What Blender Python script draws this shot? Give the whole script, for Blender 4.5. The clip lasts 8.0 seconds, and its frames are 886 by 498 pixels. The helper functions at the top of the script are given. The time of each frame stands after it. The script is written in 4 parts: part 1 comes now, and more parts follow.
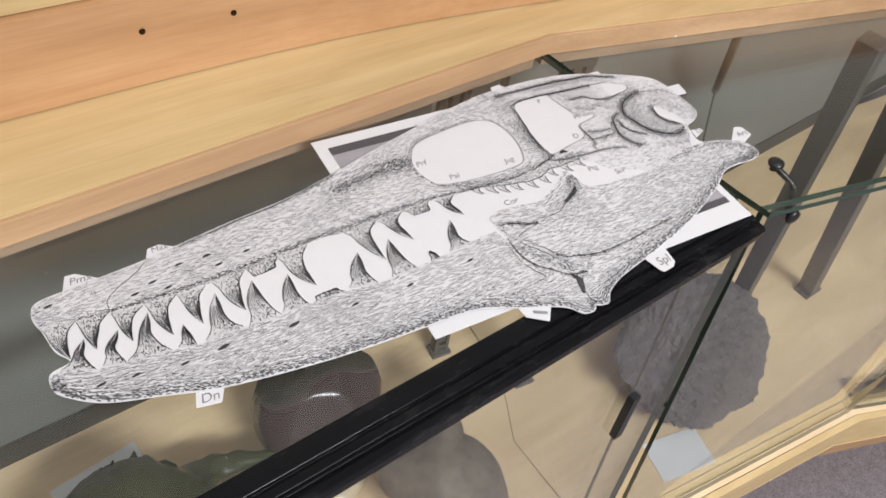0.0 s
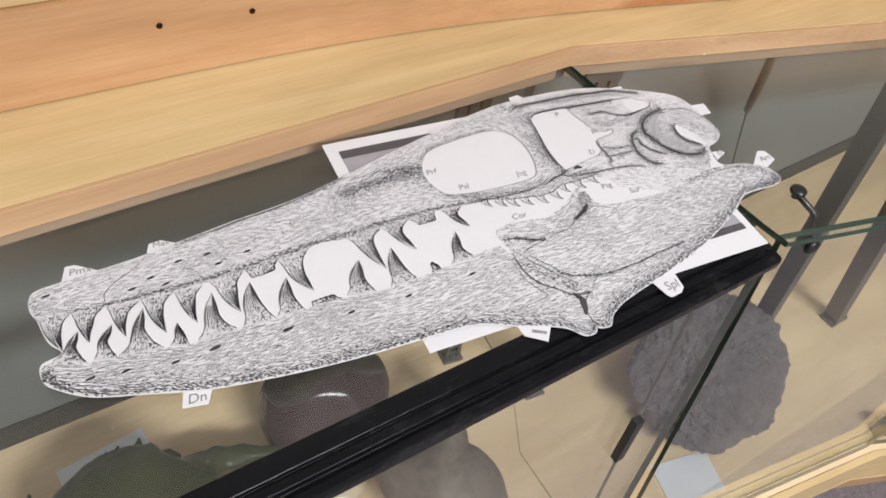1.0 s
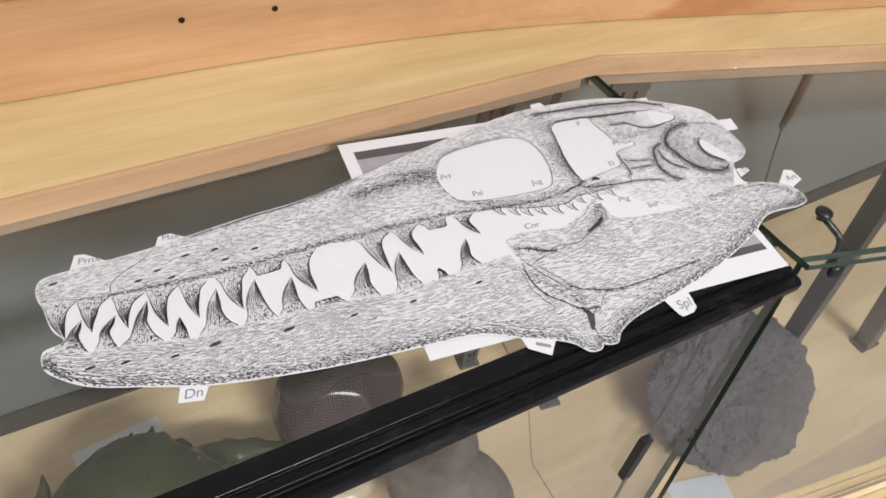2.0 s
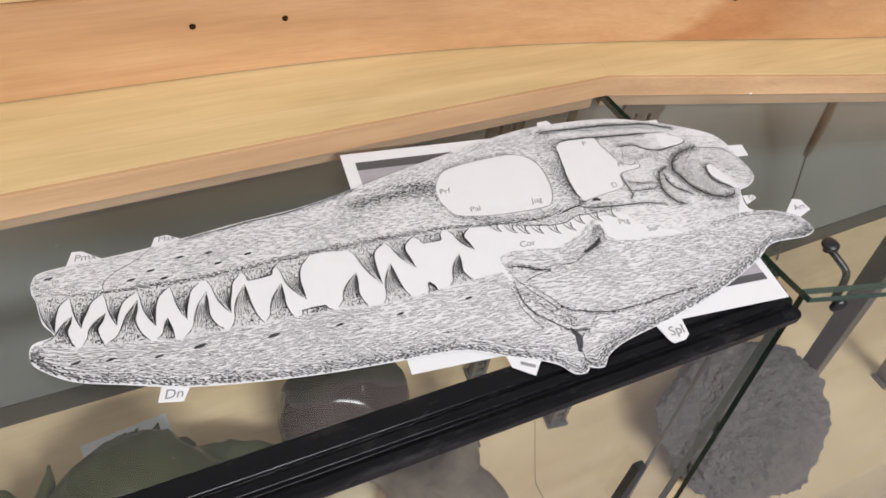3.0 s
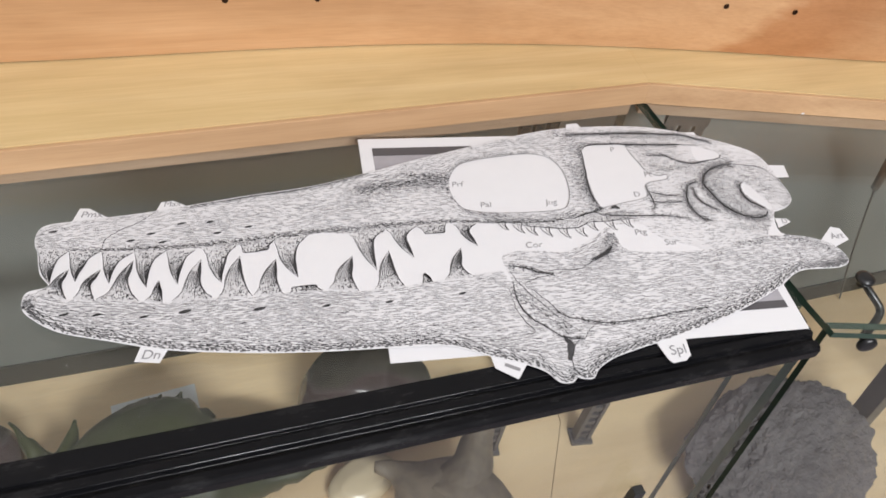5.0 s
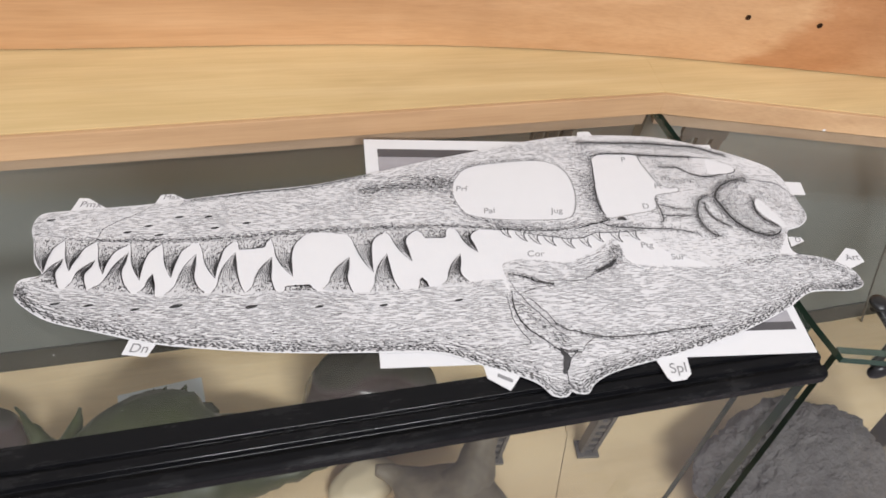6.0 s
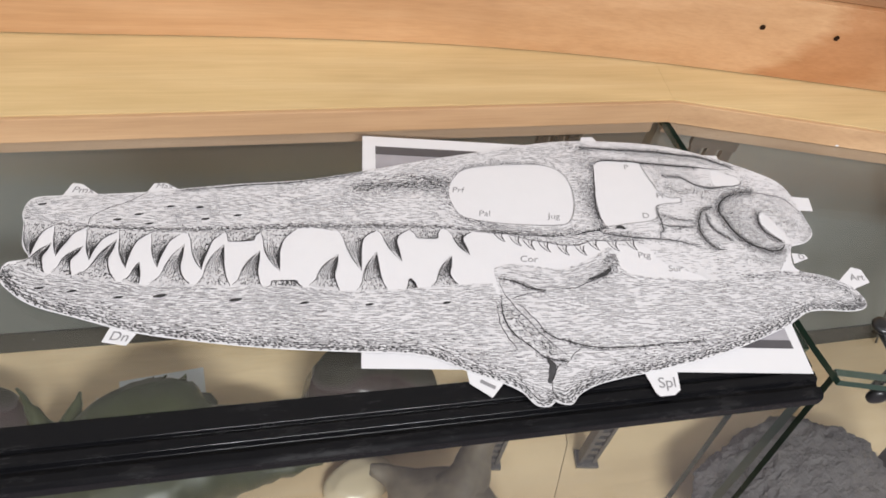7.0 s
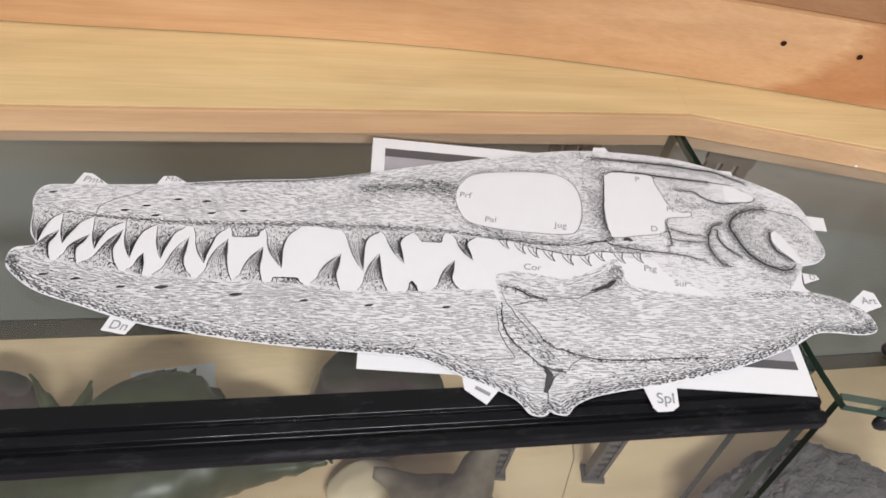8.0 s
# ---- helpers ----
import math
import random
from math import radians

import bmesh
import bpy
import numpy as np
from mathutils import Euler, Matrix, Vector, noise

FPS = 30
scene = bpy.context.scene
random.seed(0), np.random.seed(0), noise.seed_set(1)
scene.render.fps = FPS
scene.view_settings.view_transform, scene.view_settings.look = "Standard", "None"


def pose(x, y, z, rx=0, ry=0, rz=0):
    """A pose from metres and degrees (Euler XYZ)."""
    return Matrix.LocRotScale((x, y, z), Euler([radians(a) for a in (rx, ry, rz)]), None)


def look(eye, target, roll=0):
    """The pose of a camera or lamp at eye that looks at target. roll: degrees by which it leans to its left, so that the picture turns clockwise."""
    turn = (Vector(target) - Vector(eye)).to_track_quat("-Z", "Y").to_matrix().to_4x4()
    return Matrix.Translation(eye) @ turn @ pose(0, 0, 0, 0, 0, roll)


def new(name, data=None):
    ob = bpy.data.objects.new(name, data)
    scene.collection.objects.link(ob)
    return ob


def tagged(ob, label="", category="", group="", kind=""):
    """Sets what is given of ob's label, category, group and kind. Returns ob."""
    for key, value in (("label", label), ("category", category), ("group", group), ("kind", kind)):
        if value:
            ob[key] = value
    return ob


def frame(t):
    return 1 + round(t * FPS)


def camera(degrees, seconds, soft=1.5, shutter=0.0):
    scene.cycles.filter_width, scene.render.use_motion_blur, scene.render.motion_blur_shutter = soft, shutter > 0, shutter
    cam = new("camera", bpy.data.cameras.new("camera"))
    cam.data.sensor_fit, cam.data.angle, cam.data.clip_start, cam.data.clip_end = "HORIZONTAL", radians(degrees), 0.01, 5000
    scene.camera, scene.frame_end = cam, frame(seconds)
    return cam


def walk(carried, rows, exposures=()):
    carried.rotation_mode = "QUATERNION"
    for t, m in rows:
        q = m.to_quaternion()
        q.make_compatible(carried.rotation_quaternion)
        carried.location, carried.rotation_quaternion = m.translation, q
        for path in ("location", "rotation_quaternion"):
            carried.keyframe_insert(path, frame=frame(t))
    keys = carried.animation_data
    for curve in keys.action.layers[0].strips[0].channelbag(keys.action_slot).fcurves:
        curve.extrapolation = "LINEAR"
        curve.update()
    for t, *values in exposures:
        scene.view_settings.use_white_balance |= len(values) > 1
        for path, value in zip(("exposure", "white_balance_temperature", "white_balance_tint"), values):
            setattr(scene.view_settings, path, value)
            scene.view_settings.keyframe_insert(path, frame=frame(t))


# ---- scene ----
cam = camera(62.0, 8.0, soft=1.7)
PATH = [
    (0, (-0.198, -0.201, 1.296), (0.733, 0.776, -0.179), 10.2),
    (0.5, (-0.187, -0.202, 1.295), (0.71, 0.794, -0.189), 10.5),
    (1, (-0.176, -0.202, 1.298), (0.69, 0.819, -0.187), 11.1),
    (1.5, (-0.167, -0.204, 1.296), (0.662, 0.836, -0.197), 11.3),
    (2, (-0.158, -0.205, 1.298), (0.635, 0.863, -0.196), 11.1),
    (3.5, (-0.118, -0.223, 1.304), (0.562, 0.928, -0.183), 11.0),
    (4, (-0.104, -0.229, 1.302), (0.522, 0.935, -0.199), 11.0),
    (4.5, (-0.094, -0.235, 1.298), (0.491, 0.953, -0.201), 10.6),
    (6, (-0.066, -0.232, 1.29), (0.425, 0.998, -0.208), 10.8),
    (6.5, (-0.056, -0.232, 1.289), (0.409, 1.01, -0.209), 11.1),
    (7, (-0.045, -0.231, 1.287), (0.394, 1.012, -0.217), 11.6),
    (7.5, (-0.039, -0.232, 1.286), (0.367, 1.02, -0.22), 11.7),
    (8, (-0.031, -0.234, 1.286), (0.346, 1.035, -0.213), 11.9),
]
walk(cam, [(t, look(eye, target, roll)) for t, eye, target, roll in PATH])


# ---------------------------------------------------------------- light
world = bpy.data.worlds.new("world")
scene.world = world
world.use_nodes = True
world.node_tree.nodes["Background"].inputs[0].default_value = (0.9, 0.95, 1.0, 1)
world.node_tree.nodes["Background"].inputs[1].default_value = 0.05


def ceiling_lamp(x, y, sx, sy, watts):
    lamp = bpy.data.lights.new("ceiling_lamp", "AREA")
    lamp.shape, lamp.size, lamp.size_y, lamp.energy = "RECTANGLE", sx, sy, watts
    lamp.color = (0.945, 0.948, 0.985)
    ob = new("ceiling_lamp", lamp)
    ob.matrix_world = pose(x, y, 2.55)
    return tagged(ob, "recessed rectangular ceiling light panel", "ceiling light")


LAMP = 39.5
ceiling_lamp(-0.75, -0.4, 1.2, 0.3, LAMP * 0.21)
ceiling_lamp(1.1, -0.4, 1.2, 0.3, LAMP * 0.19)
ceiling_lamp(0.2, -2.1, 1.2, 0.3, LAMP * 3.2)


# ---------------------------------------------------------------- materials
def material(name, base, rough=0.5, metal=0.0, spec=0.5):
    m = bpy.data.materials.new(name)
    m.use_nodes = True
    b = m.node_tree.nodes["Principled BSDF"]
    b.inputs["Base Color"].default_value = (*base, 1)
    b.inputs["Roughness"].default_value = rough
    b.inputs["Metallic"].default_value = metal
    b.inputs["Specular IOR Level"].default_value = spec
    return m, m.node_tree, b


def add(tree, kind, **inputs):
    n = tree.nodes.new(kind)
    for k, v in inputs.items():
        n.inputs[k.replace("_", " ")].default_value = v
    return n


def coords(tree, scale, turn=0.0):
    tc, mp = tree.nodes.new("ShaderNodeTexCoord"), tree.nodes.new("ShaderNodeMapping")
    mp.inputs["Scale"].default_value = scale
    mp.inputs["Rotation"].default_value = (0, 0, turn)
    tree.links.new(tc.outputs["Object"], mp.inputs["Vector"])
    return mp.outputs["Vector"]


def ramp(tree, fac, stops):
    r = tree.nodes.new("ShaderNodeValToRGB")
    el = r.color_ramp.elements
    while len(el) < len(stops):
        el.new(0.5)
    for e, (p, c) in zip(el, stops):
        e.position, e.color = p, (*c, 1)
    tree.links.new(fac, r.inputs["Fac"])
    return r.outputs["Color"]


def mixed(tree, fac, a, b, mode="MIX"):
    n = tree.nodes.new("ShaderNodeMix")
    n.data_type, n.blend_type = "RGBA", mode
    if isinstance(fac, float):
        n.inputs[0].default_value = fac
    else:
        tree.links.new(fac, n.inputs[0])
    tree.links.new(a, n.inputs[6])
    tree.links.new(b, n.inputs[7])
    return n.outputs[2]


def bump(tree, b, height, strength, dist):
    n = tree.nodes.new("ShaderNodeBump")
    n.inputs["Strength"].default_value, n.inputs["Distance"].default_value = strength, dist
    tree.links.new(height, n.inputs["Height"])
    tree.links.new(n.outputs["Normal"], b.inputs["Normal"])


def noise_tex(tree, vec, scale, detail=4.0, rough=0.55, distort=0.0):
    n = add(tree, "ShaderNodeTexNoise", Scale=scale, Detail=detail, Roughness=rough, Distortion=distort)
    tree.links.new(vec, n.inputs["Vector"])
    return n.outputs["Fac"]


def wood(name, dark, mid, light, turn=0.0, rough=0.42, figure=None):
    m, t, b = material(name, mid, rough)
    long_grain = noise_tex(t, coords(t, (2.2, 34, 34), turn), 2.0, 5, 0.6, 0.4)
    fine = noise_tex(t, coords(t, (9, 320, 320), turn), 2.0, 3, 0.6)
    cloud = noise_tex(t, coords(t, (2.0, 6, 6), turn), 2.0, 3, 0.5, 0.6)
    c1 = ramp(t, long_grain, ((0.30, dark), (0.52, mid), (0.72, light)))
    c2 = ramp(t, fine, ((0.32, tuple(v * 0.86 for v in mid)), (0.6, light)))
    col = mixed(t, 0.3, c1, c2)
    c3 = ramp(t, cloud, ((0.35, (0.84, 0.80, 0.76)), (0.65, (1.05, 1.04, 1.02))))
    col = mixed(t, 0.8, col, c3, "MULTIPLY")
    if figure:
        # a slanting patch of dark heartwood with a ragged border
        patch = t.nodes.new("ShaderNodeVectorMath")
        patch.operation, patch.inputs[1].default_value = "DOT_PRODUCT", (1.0, 0.0, -0.75)
        t.links.new(coords(t, (1, 1, 1)), patch.inputs[0])
        wave = t.nodes.new("ShaderNodeMath")
        wave.operation, wave.inputs[1].default_value = "MULTIPLY_ADD", 0.10
        t.links.new(noise_tex(t, coords(t, (9, 9, 26)), 1.6, 5, 0.62, 0.8), wave.inputs[0])
        t.links.new(patch.outputs["Value"], wave.inputs[2])
        part_way = tuple(0.55 + 0.45 * c for c in figure)
        lo = -0.75 * 0.92 + 0.05
        scaled = t.nodes.new("ShaderNodeMapRange")
        scaled.inputs["From Min"].default_value, scaled.inputs["From Max"].default_value = lo, lo + 1.0
        t.links.new(wave.outputs[0], scaled.inputs["Value"])
        f = ramp(t, scaled.outputs["Result"], ((0.375, (1, 1, 1)), (0.400, figure), (0.455, figure), (0.500, part_way), (0.60, (1, 1, 1))))
        col = mixed(t, 0.75, col, f, "MULTIPLY")
    t.links.new(col, b.inputs["Base Color"])
    bump(t, b, fine, 0.08, 0.0006)
    return m


TURN_R = math.radians(-14.0)
SILL = wood("maple_sill", (0.585, 0.420, 0.198), (0.645, 0.472, 0.236), (0.70, 0.54, 0.292))
EDGE = wood("maple_edge", (0.45, 0.265, 0.135), (0.54, 0.335, 0.18), (0.60, 0.39, 0.22))
BOARD = wood("fir_board", (0.478, 0.257, 0.117), (0.550, 0.313, 0.154), (0.612, 0.370, 0.199))
BOARD_R = wood("fir_board_figured", (0.485, 0.262, 0.120), (0.558, 0.318, 0.157), (0.62, 0.375, 0.202), figure=(0.72, 0.52, 0.38))
DARKWOOD = wood("dark_board", (0.24, 0.115, 0.05), (0.31, 0.155, 0.07), (0.37, 0.20, 0.10))
BATTEN = wood("batten_wood", (0.40, 0.27, 0.185), (0.48, 0.335, 0.235), (0.55, 0.40, 0.29))
PLY = wood("pale_ply", (0.76, 0.565, 0.335), (0.83, 0.635, 0.395), (0.87, 0.69, 0.46), rough=0.45)


def plain(name, base, rough, amount=0.15, scale=40, metal=0.0, bumps=0.0, spec=0.5):
    m, t, b = material(name, base, rough, metal, spec)
    v = coords(t, (1, 1, 1))
    n1, n2 = noise_tex(t, v, scale, 5, 0.6), noise_tex(t, v, scale * 0.12, 3, 0.5)
    lo, hi = tuple(c * (1 - amount) for c in base), tuple(min(1, c * (1 + amount)) for c in base)
    col = mixed(t, 0.5, ramp(t, n1, ((0.3, lo), (0.7, hi))), ramp(t, n2, ((0.3, lo), (0.7, hi))))
    t.links.new(col, b.inputs["Base Color"])
    if bumps:
        bump(t, b, n1, 0.6, bumps)
    return m


PAPER = plain("white_paper", (0.715, 0.706, 0.712), 0.75, 0.02, 60, bumps=0.0002, spec=0.3)
PRINT = plain("printed_grey", (0.665, 0.655, 0.66), 0.75, 0.08, 180, spec=0.3)
TOOTH = plain("printed_tooth", (0.60, 0.59, 0.595), 0.75, 0.15, 260, spec=0.3)
INK = plain("black_ink", (0.07, 0.068, 0.07), 0.8, 0.3, 300, spec=0.2)
INK_SOFT = plain("grey_ink", (0.25, 0.244, 0.25), 0.8, 0.3, 300, spec=0.2)
INK_PALE = plain("pale_ink", (0.33, 0.325, 0.33), 0.8, 0.3, 300, spec=0.2)
INK_MID = plain("dark_grey_ink", (0.14, 0.137, 0.14), 0.8, 0.3, 300, spec=0.2)
PHOTO_GREY = plain("photo_grey", (0.36, 0.345, 0.365), 0.4, 0.25, 25)
PHOTO_DARK = plain("photo_dark", (0.085, 0.08, 0.085), 0.4, 0.2, 25)


def scuffed_black():
    m, t, b = material("black_rail", (0.006, 0.006, 0.007), 0.28, 0.0, 0.16)
    n = noise_tex(t, coords(t, (9, 34, 34)), 3.0, 6, 0.7)
    n2 = noise_tex(t, coords(t, (4, 6, 6)), 2.0, 3, 0.5)
    dust = ramp(t, n, ((0.50, (0, 0, 0)), (0.74, (0.016, 0.015, 0.0145))))
    where = ramp(t, n2, ((0.42, (0.15, 0.15, 0.15)), (0.62, (1, 1, 1))))
    lit = mixed(t, 1.0, dust, where, "MULTIPLY")
    base = t.nodes.new("ShaderNodeRGB")
    base.outputs[0].default_value = (0.006, 0.006, 0.007, 1)
    t.links.new(mixed(t, 1.0, base.outputs[0], lit, "ADD"), b.inputs["Base Color"])
    t.links.new(ramp(t, n, ((0.4, (0.16, 0.16, 0.16)), (0.7, (0.34, 0.34, 0.34)))), b.inputs["Roughness"])
    bump(t, b, n, 0.03, 0.0001)
    return m


BLACK = scuffed_black()
RUBBER = plain("black_bolt", (0.012, 0.012, 0.013), 0.3, 0.2, 90)
WALL_GREY = plain("case_back_grey", (0.20, 0.208, 0.198), 0.7, 0.12, 9)
STRIP = plain("dark_strip", (0.045, 0.042, 0.035), 0.6, 0.2, 20)
STEEL = plain("dark_steel", (0.085, 0.08, 0.075), 0.45, 0.25, 30)
PLASTER = plain("room_plaster", (0.62, 0.595, 0.545), 0.9, 0.05, 5)
CEIL = plain("ceiling_tile", (0.78, 0.78, 0.76), 0.9, 0.05, 12)
CREAM = plain("cream_stone", (0.66, 0.55, 0.38), 0.22, 0.12, 30)
CARD = plain("label_card", (0.74, 0.76, 0.80), 0.6, 0.04, 30)
HOLE = plain("screw_hole_dark", (0.03, 0.015, 0.008), 0.9, 0.3, 200, spec=0.05)
GREEN = plain("green_model", (0.042, 0.051, 0.017), 0.38, 0.45, 30, bumps=0.0006)


def mottled_stone():
    m, t, b = material("maroon_stone", (0.04, 0.026, 0.028), 0.2)
    v = coords(t, (1, 1, 1))
    n1, n2, n3 = noise_tex(t, v, 9, 4, 0.6), noise_tex(t, v, 60, 5, 0.65), noise_tex(t, v, 5, 2, 0.5)
    base = ramp(t, n1, ((0.32, (0.038, 0.021, 0.023)), (0.5, (0.060, 0.037, 0.040)), (0.70, (0.10, 0.068, 0.073))))
    crust = ramp(t, n2, ((0.3, (0.016, 0.013, 0.009)), (0.7, (0.048, 0.040, 0.027))))
    axis = t.nodes.new("ShaderNodeVectorMath")
    axis.operation, axis.inputs[1].default_value = "DOT_PRODUCT", (1.5, 4.5, 3.0)
    t.links.new(v, axis.inputs[0])
    total = t.nodes.new("ShaderNodeMath")
    t.links.new(axis.outputs["Value"], total.inputs[0])
    t.links.new(n3, total.inputs[1])
    where = ramp(t, total.outputs[0], ((0.78, (0, 0, 0)), (0.83, (1, 1, 1))))
    mx = t.nodes.new("ShaderNodeMix")
    mx.data_type = "RGBA"
    t.links.new(where, mx.inputs[0])
    t.links.new(base, mx.inputs[6])
    t.links.new(crust, mx.inputs[7])
    t.links.new(next(o for o in mx.outputs if o.type == "RGBA"), b.inputs["Base Color"])
    t.links.new(ramp(t, total.outputs[0], ((0.77, (0.24, 0.24, 0.24)), (0.84, (0.7, 0.7, 0.7)))), b.inputs["Roughness"])
    bump(t, b, n2, 0.25, 0.001)
    return m


MAROON = mottled_stone()
BROWN = plain("brown_model", (0.165, 0.135, 0.098), 0.6, 0.45, 70, bumps=0.002)
ROCK = plain("grey_rock", (0.125, 0.114, 0.113), 0.9, 0.4, 55, bumps=0.006)


def carpet():
    m, t, b = material("carpet", (0.2, 0.18, 0.19), 0.95)
    v = coords(t, (1, 1, 1))
    n = noise_tex(t, v, 260, 3, 0.7)
    n2 = noise_tex(t, v, 60, 3, 0.6)
    c = mixed(t, 0.4, ramp(t, n, ((0.35, (0.10, 0.085, 0.09)), (0.65, (0.30, 0.27, 0.29)))), ramp(t, n2, ((0.35, (0.14, 0.12, 0.13)), (0.65, (0.27, 0.245, 0.26)))))
    t.links.new(c, b.inputs["Base Color"])
    bump(t, b, n, 0.8, 0.004)
    return m


CARPET = carpet()


def glass():
    m = bpy.data.materials.new("clear_glass")
    m.use_nodes = True
    t = m.node_tree
    t.nodes.remove(t.nodes["Principled BSDF"])
    clear = add(t, "ShaderNodeBsdfTransparent", Color=(0.975, 0.988, 0.978, 1))
    gloss = add(t, "ShaderNodeBsdfGlossy", Color=(1, 1, 1, 1), Roughness=0.03)
    facing = add(t, "ShaderNodeLayerWeight", Blend=0.5)
    power = t.nodes.new("ShaderNodeMath")
    power.operation, power.inputs[1].default_value = "POWER", 5.0
    t.links.new(facing.outputs["Facing"], power.inputs[0])
    fres = t.nodes.new("ShaderNodeMath")
    fres.operation, fres.inputs[1].default_value, fres.inputs[2].default_value = "MULTIPLY_ADD", 0.95, 0.042
    t.links.new(power.outputs[0], fres.inputs[0])
    mix = t.nodes.new("ShaderNodeMixShader")
    t.links.new(fres.outputs[0], mix.inputs[0])
    t.links.new(clear.outputs[0], mix.inputs[1])
    t.links.new(gloss.outputs[0], mix.inputs[2])
    t.links.new(mix.outputs[0], t.nodes["Material Output"].inputs["Surface"])
    return m


GLASS = glass()
GLASS_EDGE = material("green_glass_edge", (0.03, 0.058, 0.043), 0.12)[0]


# ---------------------------------------------------------------- builders
def mesh_object(name, bm, mats, parent=None, smooth=False):
    me = bpy.data.meshes.new(name)
    bmesh.ops.recalc_face_normals(bm, faces=bm.faces)
    bm.to_mesh(me)
    bm.free()
    for m in mats if isinstance(mats, (list, tuple)) else [mats]:
        me.materials.append(m)
    if smooth:
        me.polygons.foreach_set("use_smooth", [True] * len(me.polygons))
    ob = new(name, me)
    if parent is not None:
        ob.parent = parent
    return ob


def part(name, bm, mat, parent, label="", smooth=False):
    ob = mesh_object(name, bm, mat, parent, smooth)
    return tagged(ob, label) if label else ob


def thing(name, label, category, group="", kind=""):
    return tagged(new(name), label, category, group, kind)


def box(lo, hi, bevel=0.0, m=None):
    bm = bmesh.new()
    bmesh.ops.create_cube(bm, size=1)
    for v in bm.verts:
        v.co = Vector([lo[i] if v.co[i] < 0 else hi[i] for i in range(3)])
    if bevel:
        bmesh.ops.bevel(bm, geom=bm.edges[:], offset=bevel, segments=2, affect="EDGES", profile=0.6)
    if m is not None:
        bm.transform(m)
    return bm


def prism(loop, z0, z1, bevel=0.0):
    """A plate over a flat loop of (x, y), from z0 to z1."""
    bm = bmesh.new()
    low = [bm.verts.new((x, y, z0)) for x, y in loop]
    top = [bm.verts.new((x, y, z1)) for x, y in loop]
    bm.faces.new(low[::-1])
    bm.faces.new(top)
    for i in range(len(loop)):
        j = (i + 1) % len(loop)
        bm.faces.new((low[i], low[j], top[j], top[i]))
    if bevel:
        bmesh.ops.bevel(bm, geom=bm.edges[:], offset=bevel, segments=2, affect="EDGES", profile=0.6)
    return bm


def upright(a, b, z0, z1, thick, bevel=0.0):
    """A standing board from a to b; its face looks to the right of a to b, its thickness lies behind."""
    d = (Vector(b) - Vector(a)).normalized()
    n = Vector((-d.y, d.x)) * thick
    return prism([a, b, (b[0] + n.x, b[1] + n.y), (a[0] + n.x, a[1] + n.y)], z0, z1, bevel)


def lathe(profile, steps=24, m=None):
    bm = bmesh.new()
    rings = [[bm.verts.new((r * math.cos(a), r * math.sin(a), z)) for a in (2 * math.pi * i / steps for i in range(steps))] for r, z in profile]
    for p, q in zip(rings, rings[1:]):
        for i in range(steps):
            j = (i + 1) % steps
            bm.faces.new((p[i], p[j], q[j], q[i]))
    bm.faces.new(rings[0][::-1])
    bm.faces.new(rings[-1])
    if m is not None:
        bm.transform(m)
    return bm


def smooth_path(rows, n=5):
    """Places and radii, rounded between the given ones."""
    p = [np.array(r, float) for r in rows]
    out = []
    for i in range(len(p) - 1):
        a, b, c, d = (p[min(max(i + k, 0), len(p) - 1)] for k in (-1, 0, 1, 2))
        for s in range(n):
            t = s / n
            out.append(0.5 * (2 * b + (c - a) * t + (2 * a - 5 * b + 4 * c - d) * t * t + (3 * b - a - 3 * c + d) * t ** 3))
    out.append(p[-1])
    return [Vector(q[:3]) for q in out], [max(q[3], 0.0008) for q in out]


def tube(bm, pts, radii, steps=14, flat=1.0):
    """A swept round body with closed ends, added to bm."""
    pts, radii = smooth_path([(*p, r) for p, r in zip(pts, radii)])
    rings = []
    for i, (p, r) in enumerate(zip(pts, radii)):
        d = (pts[min(i + 1, len(pts) - 1)] - pts[max(i - 1, 0)]).normalized()
        s = d.cross(Vector((0, 0, 1)))
        s = s.normalized() if s.length > 0.05 else Vector((1, 0, 0))
        u = s.cross(d).normalized()
        rings.append([bm.verts.new(p + (s * math.cos(a) + u * math.sin(a) * flat) * r) for a in (2 * math.pi * k / steps for k in range(steps))])
    for p, q in zip(rings, rings[1:]):
        for k in range(steps):
            j = (k + 1) % steps
            bm.faces.new((p[k], p[j], q[j], q[k]))
    bm.faces.new(rings[0][::-1])
    bm.faces.new(rings[-1])


def pane(name, loop, z0, z1, parent):
    """A glass plate with green cut edges."""
    bm = prism(loop, z0, z1)
    bm.normal_update()
    for f in bm.faces:
        big = f.calc_area() > 0.02
        f.material_index = 0 if big else 1
    ob = mesh_object(name, bm, [GLASS, GLASS_EDGE], parent)
    return ob


def slab(name, a_top, b_top, a_low, b_low, thick, parent):
    """A leaning glass pane between an upper and a lower edge, with green cut edges."""
    a, b, c, d = (Vector(v) for v in (a_top, b_top, b_low, a_low))
    n = (b - a).cross(d - a).normalized() * thick
    bm = bmesh.new()
    f = [bm.verts.new(v) for v in (a, b, c, d)]
    g = [bm.verts.new(v + n) for v in (a, b, c, d)]
    bm.faces.new(f)
    bm.faces.new(g[::-1])
    for i in range(4):
        j = (i + 1) % 4
        bm.faces.new((f[i], f[j], g[j], g[i])).material_index = 1
    return mesh_object(name, bm, [GLASS, GLASS_EDGE], parent)


